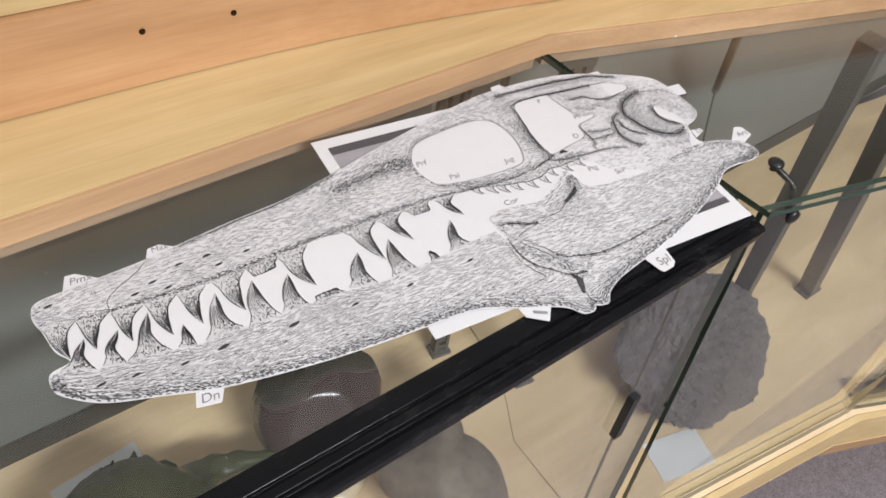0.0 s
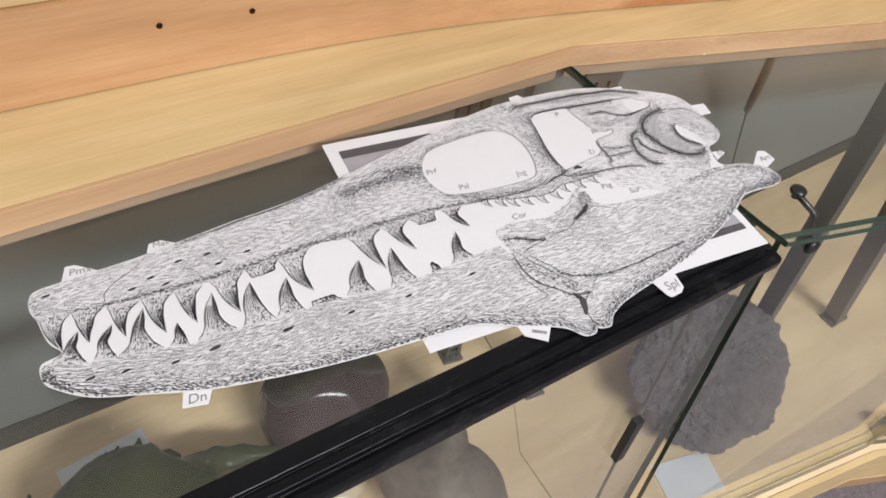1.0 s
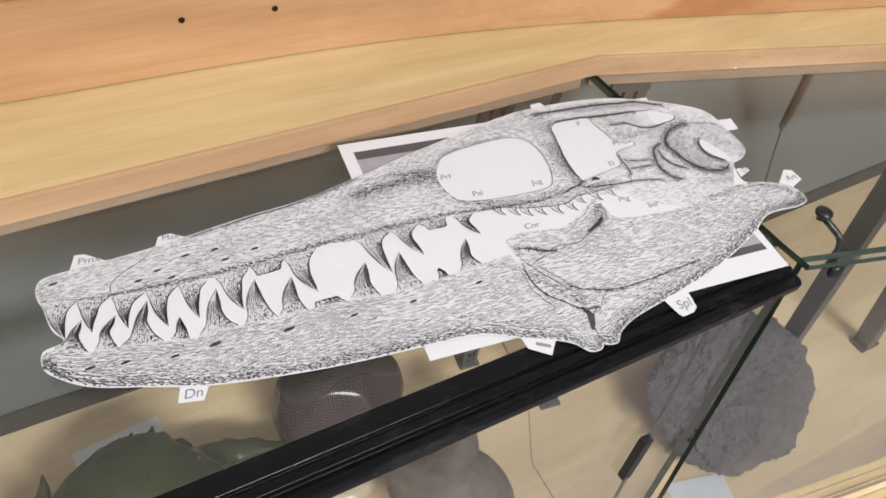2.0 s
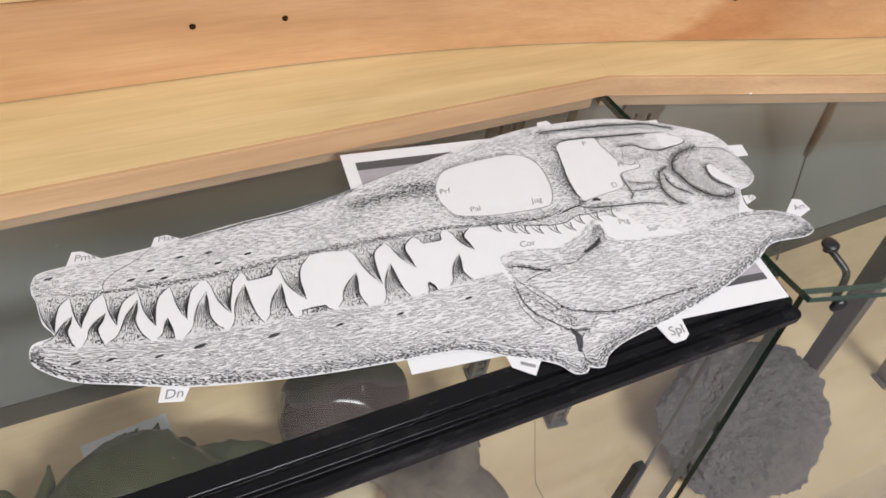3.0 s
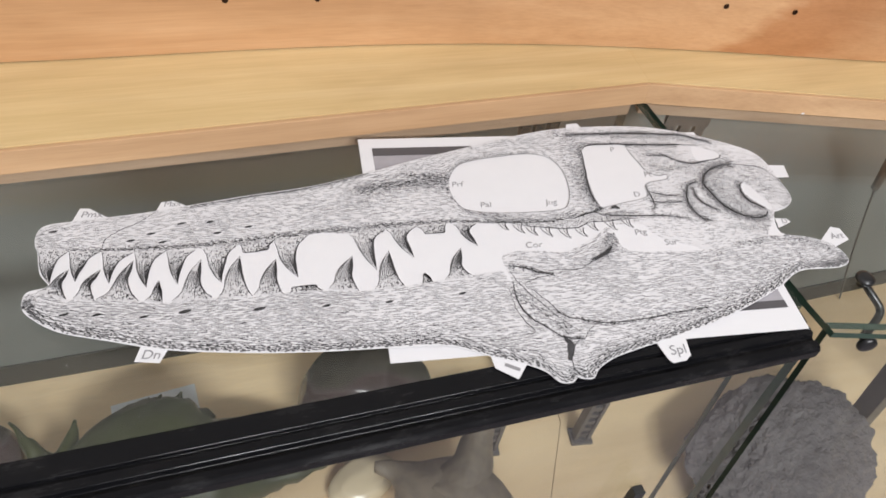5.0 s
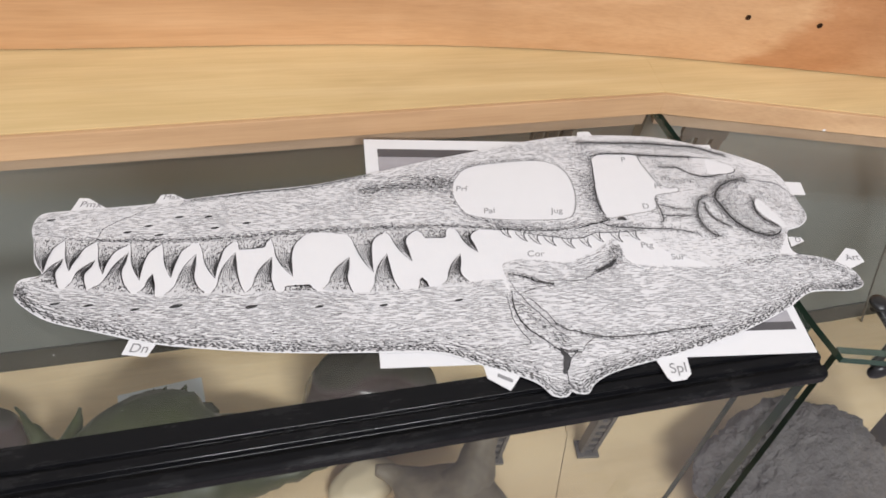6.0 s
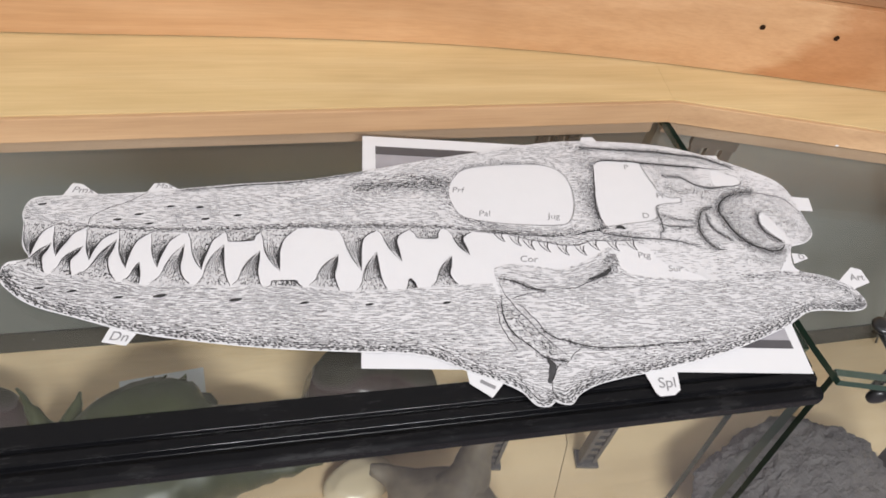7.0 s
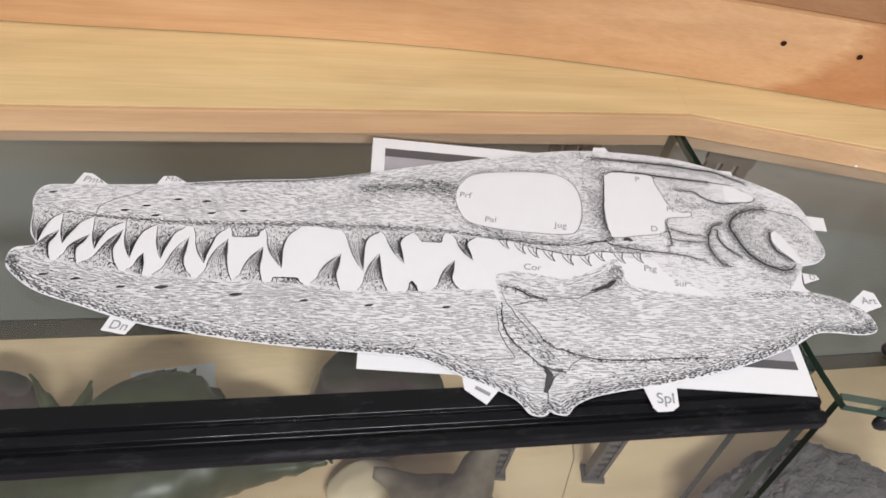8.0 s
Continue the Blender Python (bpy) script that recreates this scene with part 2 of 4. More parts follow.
# ---------------------------------------------------------------- the room
Z = 0.9          # top of the glass
FLOOR = 0.27     # floor of the case
C = (0.292, 0.221)      # where the sills meet
UR = Vector((math.cos(TURN_R), math.sin(TURN_R)))


def far(p, d, s):
    return (p[0] + d[0] * s, p[1] + d[1] * s)


tagged(mesh_object("floor", box((-4, -4, -0.05), (5, 3, 0)), CARPET), "grey-mauve speckled carpet floor", "floor", kind="structure")
tagged(mesh_object("ceiling", box((-4, -4, 2.6), (5, 3, 2.7)), CEIL), "pale ceiling", "ceiling", kind="structure")
for nm, lo, hi in (("wall_south", (-4, -4.1, 0), (5, -4, 2.6)), ("wall_west", (-4.1, -4, 0), (-4, 3, 2.6)), ("wall_east", (5, -4, 0), (5.1, 3, 2.6)), ("wall_north", (-4, 0.50, 0), (5, 0.60, 2.6))):
    tagged(mesh_object(nm, box(lo, hi), PLASTER), "plain plastered room wall", "wall", kind="structure")

# wooden ledge behind the glass: pale boards with a darker edge
S0, S1 = 0.9006, 0.9225
L0 = (-1.3, 0.194)
R1 = far(C, UR, 1.6)
CB = (0.300, 0.345)


def ledge(name, loop, edge_a, edge_b, label):
    ob = tagged(mesh_object(name, prism(loop, S0, S1, 0.0003), SILL), label, "window sill", "ledge boards", "structure")
    d = (Vector(edge_b) - Vector(edge_a)).normalized()
    n = Vector((d.y, -d.x)) * 0.004
    lip = prism([far(edge_a, n, 1), far(edge_b, n, 1), edge_b, edge_a], S0, S1 - 0.0008, 0.001)
    part("edge_band", lip, EDGE, ob, "reddish wooden edge band")


ledge("ledge_left", [L0, C, CB, (-1.3, 0.36)], L0, C, "pale varnished maple ledge along the glass case")
ledge("ledge_right", [C, R1, far(R1, (0.19, 0.98), 0.13), CB], C, R1, "pale varnished maple ledge meeting at a mitre")

# backboards with screw holes
BT = 0.999
JOINT = 0.055


def bend(x):
    """y of the gently curved board front at x."""
    u = max(-0.3, min(0.55, x))
    y = 0.5231 * u ** 4 - 0.3368 * u ** 3 - 0.1812 * u ** 2 - 0.0423 * u + 0.3043
    return y - 0.03 * min(0.0, x + 0.3) - 0.2 * max(0.0, x - 0.55)


def curved_board(x0, x1, z0, z1, back, thick):
    xs = sorted({x0, x1} | {round(-0.35 + 0.05 * k, 3) for k in range(21) if x0 < -0.35 + 0.05 * k < x1})
    bm = bmesh.new()
    rows = [[bm.verts.new((x, bend(x) + dy, z)) for dy, z in ((back, z0), (back + thick, z0), (back + thick, z1), (back, z1))] for x in xs]
    for a, b in zip(rows, rows[1:]):
        for k in range(4):
            f = bm.faces.new((a[k], a[(k + 1) % 4], b[(k + 1) % 4], b[k]))
            f.smooth = k in (1, 3)
    bm.faces.new(rows[0][::-1])
    bm.faces.new(rows[-1])
    bmesh.ops.recalc_face_normals(bm, faces=bm.faces[:])
    sharp = [e for e in bm.edges if abs(e.verts[0].co.x - e.verts[1].co.x) > 0.001]
    for e in sharp:
        e.smooth = False
    return bm


boards = []
for a, b, mat, nm in ((-1.3, JOINT, BOARD, "backboard_left"), (JOINT, 1.5, BOARD_R, "backboard_right")):
    boards.append(tagged(mesh_object(nm, curved_board(a, b, S1 + 0.0014, BT, 0.0, 0.02), mat), "orange-brown varnished fir board with screw holes", "wall panel", "backboards", "structure"))
    # added recessed strip; its dark colour stands in for the joint's shadow line
    part("shadow_gap_strip", curved_board(a, b, S1, S1 + 0.0013, 0.004, 0.014), DARKWOOD, boards[-1], "dark strip standing in for the shadow gap under the board")
    tagged(mesh_object(nm.replace("backboard", "upper_board"), curved_board(a, b, BT + 0.001, 1.035, 0.006, 0.02), SILL if mat is BOARD else DARKWOOD), "varnished wooden board above the backboard", "wall panel", "upper boards", "structure")


def screw_hole(board, x, z):
    turn = math.atan2(bend(x + 0.01) - bend(x - 0.01), 0.02)
    m = Matrix.Translation((x, bend(x) - 0.0005, z)) @ Matrix.Rotation(turn, 4, "Z") @ Matrix.Rotation(math.radians(90), 4, "X")
    part("screw_hole", lathe([(0.0025, 0), (0.0023, 0.0005), (0.0016, 0.0003), (0.0016, -0.004)], 18, m), HOLE, board, "dark countersunk screw hole")


for x, z, k in ((-0.061, 0.970, 0), (0.011, 0.969, 0), (0.371, 0.971, 1), (0.437, 0.970, 1)):
    screw_hole(boards[k], x, z)

# ---------------------------------------------------------------- the glass case
case = thing("display_case", "glass-topped museum display case with black front rail", "display case")
GT = 0.006
pane("top_glass", [(-1.3, -0.017), (-1.3, 0.40), (0.278, 0.40), (0.2905, 0.221), (0.3035, -0.017)], Z - GT, Z, case)
# front rail: a flat top, a groove and a lower nose
prof = [(-0.0165, Z), (-0.0305, Z), (-0.0312, Z - 0.0030), (-0.0328, Z - 0.0030), (-0.0336, Z - 0.0006), (-0.0395, Z - 0.0008), (-0.0405, Z - 0.0050), (-0.0436, Z - 0.0052), (-0.0446, Z - 0.0020), (-0.0500, Z - 0.0022), (-0.0522, Z - 0.0045), (-0.0522, Z - 0.0125), (-0.0165, Z - 0.0125)]
bm = bmesh.new()
ra = [bm.verts.new((-1.3, y, z)) for y, z in prof]
rb = [bm.verts.new((0.3 + y * 0.06, y, z)) for y, z in prof]
bm.faces.new(ra)
bm.faces.new(rb[::-1])
for i in range(len(prof)):
    j = (i + 1) % len(prof)
    bm.faces.new((ra[i], ra[j], rb[j], rb[i]))
bmesh.ops.bevel(bm, geom=bm.edges[:], offset=0.0004, segments=3, affect="EDGES")
part("front_rail", bm, BLACK, case, "scuffed black painted metal rail")
slab("front_glass", (-1.3, -0.042, Z - 0.013), (0.300, -0.042, Z - 0.013), (-1.3, -0.092, FLOOR + 0.0005), (0.281, -0.092, FLOOR + 0.0005), 0.007, case)
part("batten", upright((-1.3, 0.206), (0.286, 0.226), Z - 0.018, Z - GT - 0.001, 0.03), BATTEN, case, "wooden batten under the glass")
part("case_lid", prism([(-1.3, 0.235), (0.286, 0.255), (0.286, 0.47), (-1.3, 0.47)], Z - 0.03, Z - 0.019), PLY, case)
part("back_panel", upright((-1.3, 0.46), (0.36, 0.46), FLOOR, Z - 0.03, 0.015), WALL_GREY, case, "grey-green back panel")
part("base_strip", upright((-1.3, 0.456), (0.356, 0.456), FLOOR, FLOOR + 0.045, 0.004), STRIP, case, "dark strip at the foot of the panel")
part("case_floor", prism([(-1.3, -0.10), (0.309, -0.10), (0.309, 0.10), (0.372, 0.21), (0.40, 0.475), (-1.3, 0.475)], FLOOR - 0.03, FLOOR, 0.001), PLY, case, "pale plywood floor of the case")
part("plinth", prism([(-1.3, -0.09), (0.308, -0.09), (0.40, 0.475), (-1.3, 0.475)], 0.0, FLOOR - 0.031), EDGE, case)
clip_at = Matrix.Translation((0.2069, -0.0625, 0.6955)) @ Matrix.Rotation(math.radians(-4.7), 4, "X") @ Matrix.Rotation(math.radians(5.6), 4, "Y")
part("clip", box((-0.0052, -0.004, -0.031), (0.0052, 0.004, 0.031), 0.0006, clip_at), RUBBER, case, "black glass clip")
slab("divider_glass", (0.285, -0.012, Z - 0.014), (0.288, -0.012, Z - 0.014), (0.278, -0.060, FLOOR + 0.0005), (0.281, -0.060, FLOOR + 0.0005), 0.003, case)

case2 = thing("display_case", "frameless glass display case bay with bolted panes", "display case")
G0 = (0.3125, -0.043)
G1 = far(G0, UR, 1.7)
pane("top_glass", [(0.2955, 0.221), (0.3095, -0.017), G0, G1, far(G1, (0.2, 0.98), 0.42), (0.29, 0.40)], Z - GT, Z, case2)
slab("front_glass", (0.319, -0.036, Z - 0.007), (0.860, -0.168, Z - 0.007), (0.319, -0.0935, FLOOR + 0.0005), (0.835, -0.1715, FLOOR + 0.0005), 0.006, case2)
slab("front_glass", (0.866, -0.170, Z - 0.007), (1.75, -0.55, Z - 0.007), (0.841, -0.170, FLOOR + 0.0005), (1.72, -0.55, FLOOR + 0.0005), 0.006, case2)
part("back_panel", upright((0.37, 0.331), (2.0, 0.365), FLOOR, Z - 0.01, 0.015), WALL_GREY, case2, "grey-green back panel")
part("base_strip", upright((0.37, 0.327), (2.0, 0.361), FLOOR, FLOOR + 0.045, 0.004), STRIP, case2, "dark strip at the foot of the panel")
part("case_floor", prism([(0.311, -0.10), (0.839, -0.18), (0.95, -0.227), (2.0, -0.66), (2.1, 0.3), (0.402, 0.475), (0.374, 0.21), (0.311, 0.10)], FLOOR - 0.03, FLOOR, 0.001), PLY, case2, "pale plywood floor of the case")
part("rim", prism([(0.311, -0.112), (0.839, -0.192), (2.0, -0.672), (2.0, -0.661), (0.839, -0.181), (0.311, -0.101)], FLOOR - 0.09, FLOOR + 0.002, 0.001), SILL, case2, "wooden rim of the case floor")
part("plinth", prism([(0.311, -0.06), (0.839, -0.14), (2.0, -0.6), (2.1, 0.3), (0.40, 0.475)], 0.0, FLOOR - 0.031), EDGE, case2)
part("batten", upright((0.297, 0.226), far((0.297, 0.226), UR, 1.6), Z - 0.018, Z - GT - 0.001, 0.03), BATTEN, case2, "wooden batten under the glass")

part("clip", box((-0.045, -0.012, 0), (0.045, 0.012, 0.028), 0.0015, pose(0.905, -0.172, FLOOR + 0.0005, 0, 0, -22)), RUBBER, case2, "black glass clip at the foot of the panes")

# bolted glass connector
conn = thing("glass_connector", "black bolted connector holding two glass panes", "fitting")
knob = [(0.0030, -0.004), (0.0030, 0.001), (0.0064, 0.0012), (0.0073, 0.003), (0.0068, 0.0052), (0.0040, 0.0062), (0.0018, 0.0063)]
K1, K2 = Vector((0.366, -0.007, 0.9003)), Vector((0.350, -0.0455, 0.882))
part("bolt", lathe(knob, 24, Matrix.Translation(K1)), RUBBER, conn, smooth=True)
part("bolt", lathe(knob, 24, Matrix.Translation(K2) @ Matrix.Rotation(TURN_R, 4, "Z") @ Matrix.Rotation(math.radians(90), 4, "X")), RUBBER, conn, smooth=True)
bm = bmesh.new()
ELBOW = Vector((0.3737, -0.0280, 0.889))
tube(bm, [K1, K1.lerp(ELBOW, 0.5) + Vector((0, 0, 0.001)), ELBOW, ELBOW.lerp(K2, 0.5), K2 + Vector((0, 0.003, 0))], [0.0030] * 5, 10)
part("arm", bm, RUBBER, conn, smooth=True)


# ---------------------------------------------------------------- paper
def spline(text, closed=False, n=5):
    """A smooth line through the control points (mm), in metres."""
    p = [Vector([float(a) / 1000 for a in w.split(",")]) for w in text.split()]
    out = []
    m = len(p)
    for i in range(m if closed else m - 1):
        a, b, c, d = (p[(i + k) % m] if closed else p[min(max(i + k, 0), m - 1)] for k in (-1, 0, 1, 2))
        for s in range(n):
            t = s / n
            out.append(0.5 * ((2 * b) + (c - a) * t + (2 * a - 5 * b + 4 * c - d) * t * t + (3 * b - a - 3 * c + d) * t ** 3))
    if not closed:
        out.append(p[-1])
    return out


def inset(loop, by):
    """The loop moved inwards by so many metres (loops run clockwise)."""
    out = []
    for i, p in enumerate(loop):
        d = loop[(i + 1) % len(loop)] - loop[i - 1]
        n = Vector((d.y, -d.x))
        out.append(p + (n.normalized() * by if n.length > 1e-9 else n))
    return out


def sheet_mesh(loops, z, thick=0.0):
    """A flat filled sheet; the first loop is the outline, the others are holes."""
    from mathutils.geometry import tessellate_polygon
    flat = [v for l in loops for v in l]
    tris = tessellate_polygon([[Vector((v.x, v.y, 0)) for v in l] for l in loops])
    bm = bmesh.new()
    top = [bm.verts.new((v.x, v.y, z)) for v in flat]
    for t in tris:
        try:
            bm.faces.new([top[i] for i in t])
        except ValueError:
            pass
    if thick:
        low = [bm.verts.new((v.x, v.y, z - thick)) for v in flat]
        k = 0
        for l in loops:
            for i in range(len(l)):
                j = (i + 1) % len(l)
                bm.faces.new((top[k + i], top[k + j], low[k + j], low[k + i]))
            k += len(l)
    return bm


def ribbon(bm, line, width, z):
    """A drawn line that swells in its middle."""
    last = None
    for i, p in enumerate(line):
        d = line[min(i + 1, len(line) - 1)] - line[max(i - 1, 0)]
        n = Vector((-d.y, d.x)).normalized() * width * (0.25 + 0.75 * math.sin(math.pi * (i + 0.5) / len(line))) / 2
        pair = bm.verts.new((p.x + n.x, p.y + n.y, z)), bm.verts.new((p.x - n.x, p.y - n.y, z))
        if last:
            bm.faces.new((last[0], last[1], pair[1], pair[0]))
        last = pair


def inside(px, py, loop):
    hit = np.zeros(len(px), bool)
    for i in range(len(loop)):
        (x0, y0), (x1, y1) = loop[i - 1], loop[i]
        if y0 == y1:
            continue
        cross = ((y0 > py) != (y1 > py)) & (px < (x1 - x0) * (py - y0) / (y1 - y0) + x0)
        hit ^= cross
    return hit


def nearest(px, py, loop, closed=True):
    """The distance to the loop and the direction of its nearest side."""
    best, ang = np.full(len(px), 9.0), np.zeros(len(px))
    for i in range(0 if closed else 1, len(loop)):
        (x0, y0), (x1, y1) = loop[i - 1], loop[i]
        dx, dy = x1 - x0, y1 - y0
        q = dx * dx + dy * dy
        if q < 1e-14:
            continue
        t = np.clip(((px - x0) * dx + (py - y0) * dy) / q, 0, 1)
        d = np.hypot(px - x0 - t * dx, py - y0 - t * dy)
        near = d < best
        best[near], ang[near] = d[near], math.atan2(dy, dx)
    return best, ang


rng = np.random.default_rng(7)


def strokes(name, loops, rows, step, density, z, mat, parent, length, width, base=-0.10, follow=0.014, label=""):
    """Pen strokes hatched in staggered rows over a region, following its borders."""
    out = np.array([(v.x, v.y) for v in loops[0]])
    mid, reach = (out.min(0) + out.max(0)) / 2, np.hypot(*(out.max(0) - out.min(0))) / 2
    u, v = np.meshgrid(np.arange(-reach, reach, step), np.arange(-reach, reach, rows))
    u = u + (np.arange(u.shape[0]) * 0.618 % 1)[:, None] * step + rng.normal(0, 0.22 * step, u.shape)
    v = v + rng.normal(0, 0.11 * rows, v.shape)
    cb, sb = math.cos(base), math.sin(base)
    px, py = (u * cb - v * sb).ravel() + mid[0], (u * sb + v * cb).ravel() + mid[1]
    ok = inside(px, py, out)
    for h in loops[1:]:
        ok &= ~inside(px, py, np.array([(q.x, q.y) for q in h]))
    px, py = px[ok], py[ok]
    edge, ang = nearest(px, py, out)
    for h in loops[1:]:
        e2, a2 = nearest(px, py, np.array([(q.x, q.y) for q in h]))
        near = e2 < edge
        edge[near], ang[near] = e2[near], a2[near]
    dens = density(px, py, edge)
    keep = (rng.uniform(0, 1, len(px)) < dens * 1.6) & (edge > 0.0002)
    px, py, edge, ang, dens = px[keep], py[keep], edge[keep], ang[keep], np.clip(dens[keep], 0, 1.3)
    ang = (ang + math.pi / 2) % math.pi - math.pi / 2
    w = np.clip(1 - edge / follow, 0, 1) * (np.abs(ang - base) < 1.0)
    a = base * (1 - w) + ang * w + 0.035 * np.sin(px * 70 + 3 * np.sin(py * 55)) * np.cos(py * 90 + px * 31) + rng.normal(0, 0.022, len(px))
    n = len(px)
    half = np.minimum(rng.uniform(*length, n) / 2, edge * 1.5 + 0.0005)
    wid = rng.uniform(*width, n) / 2 * (0.6 + 0.9 * dens)
    ca, sa = np.cos(a), np.sin(a)
    bend = rng.normal(0, 0.00007, n)
    pts = np.zeros((n, 6, 3))
    for k, (along, across) in enumerate(((-1, 0), (-0.6, 1), (0.6, 1), (1, 0), (0.6, -1), (-0.6, -1))):
        off = across * wid + (bend if abs(along) < 1 else 0)
        pts[:, k, 0], pts[:, k, 1] = px + ca * half * along + sa * off, py + sa * half * along - ca * off
    pts[:, :, 2] = z
    me = bpy.data.meshes.new(name)
    me.from_pydata(pts.reshape(-1, 3).tolist(), [], np.arange(n * 6).reshape(-1, 6).tolist())
    me.materials.append(mat)
    ob = new(name, me)
    ob.parent = parent
    return tagged(ob, label, kind="stuff")


def lettering(text, x, y, size, turn, z, parent, mat):
    cu = bpy.data.curves.new("lettering", "FONT")
    cu.body, cu.size, cu.align_x, cu.align_y, cu.shear = text, size, "CENTER", "CENTER", 0.15
    tmp = bpy.data.objects.new("lettering", cu)
    me = bpy.data.meshes.new_from_object(tmp)
    me.materials.append(mat)
    bpy.data.objects.remove(tmp)
    ob = new("lettering", me)
    ob.matrix_world = pose(x, y, z, 0, 0, turn)
    ob.parent = parent
    return ob


SKEW = -6.8
# printed photograph lying under the drawing
photo = thing("printed_sheet", "white paper sheet with a grey printed photograph", "paper sheet")
photo.matrix_world = pose(0.0005, -0.001, Z, 0, 0, SKEW)


def flat_box(x0, y0, x1, y1, z0, z1):
    return box((x0, y0, z0), (x1, y1, z1))


part("sheet", flat_box(0, 0, 0.297, 0.2105, 0.0003, 0.0006), PAPER, photo)
part("photograph", flat_box(0.010, 0.019, 0.290, 0.199, 0.0007, 0.0008), PHOTO_GREY, photo, "grey printed photograph")
part("dark_band", flat_box(0.010, 0.190, 0.290, 0.199, 0.0009, 0.0010), PHOTO_DARK, photo)
part("dark_band", flat_box(0.010, 0.019, 0.290, 0.0255, 0.0009, 0.0010), PHOTO_DARK, photo)

cut = thing("skull_cutout", "black and white paper cutout of a toothed reptile skull drawing", "paper cutout")
ZP = Z + 0.0022
TOP = "-204,129 -206,137 -205,146 -200,152 -184,153 -140,153 -110,155 -68,158 -20,160 27,168 66,176 108,183 156,191 200,194 260,188 299,176 341,153 362,133 363,99 361,82 350,73 335,70"
REAR = "335,70 328,49 349,40 365,28 367,13 354,8 320,11 293,0 245,-14 199,-22 163,-26 144,-29 131,-34 124,-40 117,-39 114,-37"
LOW = "114,-37 109,-40 101,-38 95,-29 84,-21 65,-11 39,3 4,9 -43,16 -83,24 -129,36 -163,50 -190,62 -206,76 -211,85 -209,96 -197,99 -202,110 -204,129"
outline = spline(TOP)[:-1] + spline(REAR)[:-1] + spline(LOW)[:-1]
part("paper", sheet_mesh([outline], ZP, 0.0004), PAPER, cut, "white cut paper")

tooth_line = spline("-205,132 -185,126 -166,122 -146,118 -125,115 -102,113 -80,111 -55,111 -31,112 -19,112 -3,108 23,107 46,106 69,105 91,101 113,97 136,93 155,92 177,95 188,94 191,83")
rear_line = spline("191,83 202,80 219,77 224,65 235,56 249,49 257,44 283,47 315,48")
upper = inset(spline(TOP)[:-1], 0.0005) + list(reversed(tooth_line[:-1] + rear_line))
orbit = spline("82,143 88,155 100,165 127,168 159,167 174,159 179,144 176,123 168,107 158,103 132,105 108,109 88,116 82,129", True)
fenestra = spline("205,164 212,169 232,167 245,165 246,155 248,143 250,132 257,125 265,125 263,120 248,119 241,116 236,104 213,101 194,100 193,112 197,137", True, 4)
slot = spline("325,103 330,103 335,88 337,74 332,75 324,87 322,95", True, 4)
fossa = spline("306,154 316,149 326,141 318,136 302,136 302,145", True, 4)
jaw_top = spline("-211,92 -203,95 -186,86 -170,82 -144,76 -130,72 -100,70 -75,66 -56,65 -30,62 -7,57 24,55 52,55 72,55 92,55 95,52 97,44 99,45 99,53 99,63 101,68 113,70 128,67 148,63 168,69 188,79 192,74 193,58 207,52 227,48 257,44 283,47 315,48")
lower = jaw_top + inset(spline(REAR)[6:-1] + spline(LOW)[:-16], 0.0004)
Z1, Z2, Z3 = ZP + 0.0002, ZP + 0.0004, ZP + 0.0006
part("upper_skull_print", sheet_mesh([upper, orbit, fenestra, slot, fossa], Z1), PRINT, cut, "grey pen-hatched upper skull")
part("lower_jaw_print", sheet_mesh([lower], Z1), PRINT, cut, "grey pen-hatched lower jaw")

DARK = ((0.074, 0.150, 0.014, 0.010, 0.8), (0.035, 0.150, 0.035, 0.005, 0.4), (0.190, 0.125, 0.007, 0.03, 0.45), (0.20, 0.172, 0.02, 0.010, 0.35), (0.12, 0.098, 0.05, 0.003, 0.4), (-0.01, 0.135, 0.05, 0.006, 0.12))
lower_edge = np.array([(v.x, v.y) for v in spline(REAR)[20:-1] + spline(LOW)[:-20]])
tooth_edge = np.array([(v.x, v.y) for v in tooth_line])


def upper_density(px, py, edge):
    d = 0.41 - 0.20 * np.clip((px - 0.17) / 0.05, 0, 1) + 0.10 * np.sin(px * 60 + 2 * np.sin(py * 80)) * np.sin(py * 130)
    for x, y, rx, ry, s in DARK:
        d = d + s * np.exp(-((px - x) / rx) ** 2 - ((py - y) / ry) ** 2)
    return d + 0.5 * np.exp(-nearest(px, py, tooth_edge, False)[0] / 0.0025) * (px < 0.19)


def lower_density(px, py, edge):
    patch = 0.08 * np.sin(px * 45 + 2 * np.sin(py * 60)) * np.sin(py * 100 + px * 20)
    return 0.50 + 0.09 * np.clip(-px / 0.08, -0.3, 1) + patch + 0.6 * np.exp(-nearest(px, py, lower_edge, False)[0] / 0.0055)


def rim_density(px, py, edge):
    d = nearest(px, py, lower_edge, False)[0]
    return 0.8 * np.exp(-(d / 0.0060) ** 2) + 0.12 * np.exp(-(d / 0.016) ** 2)


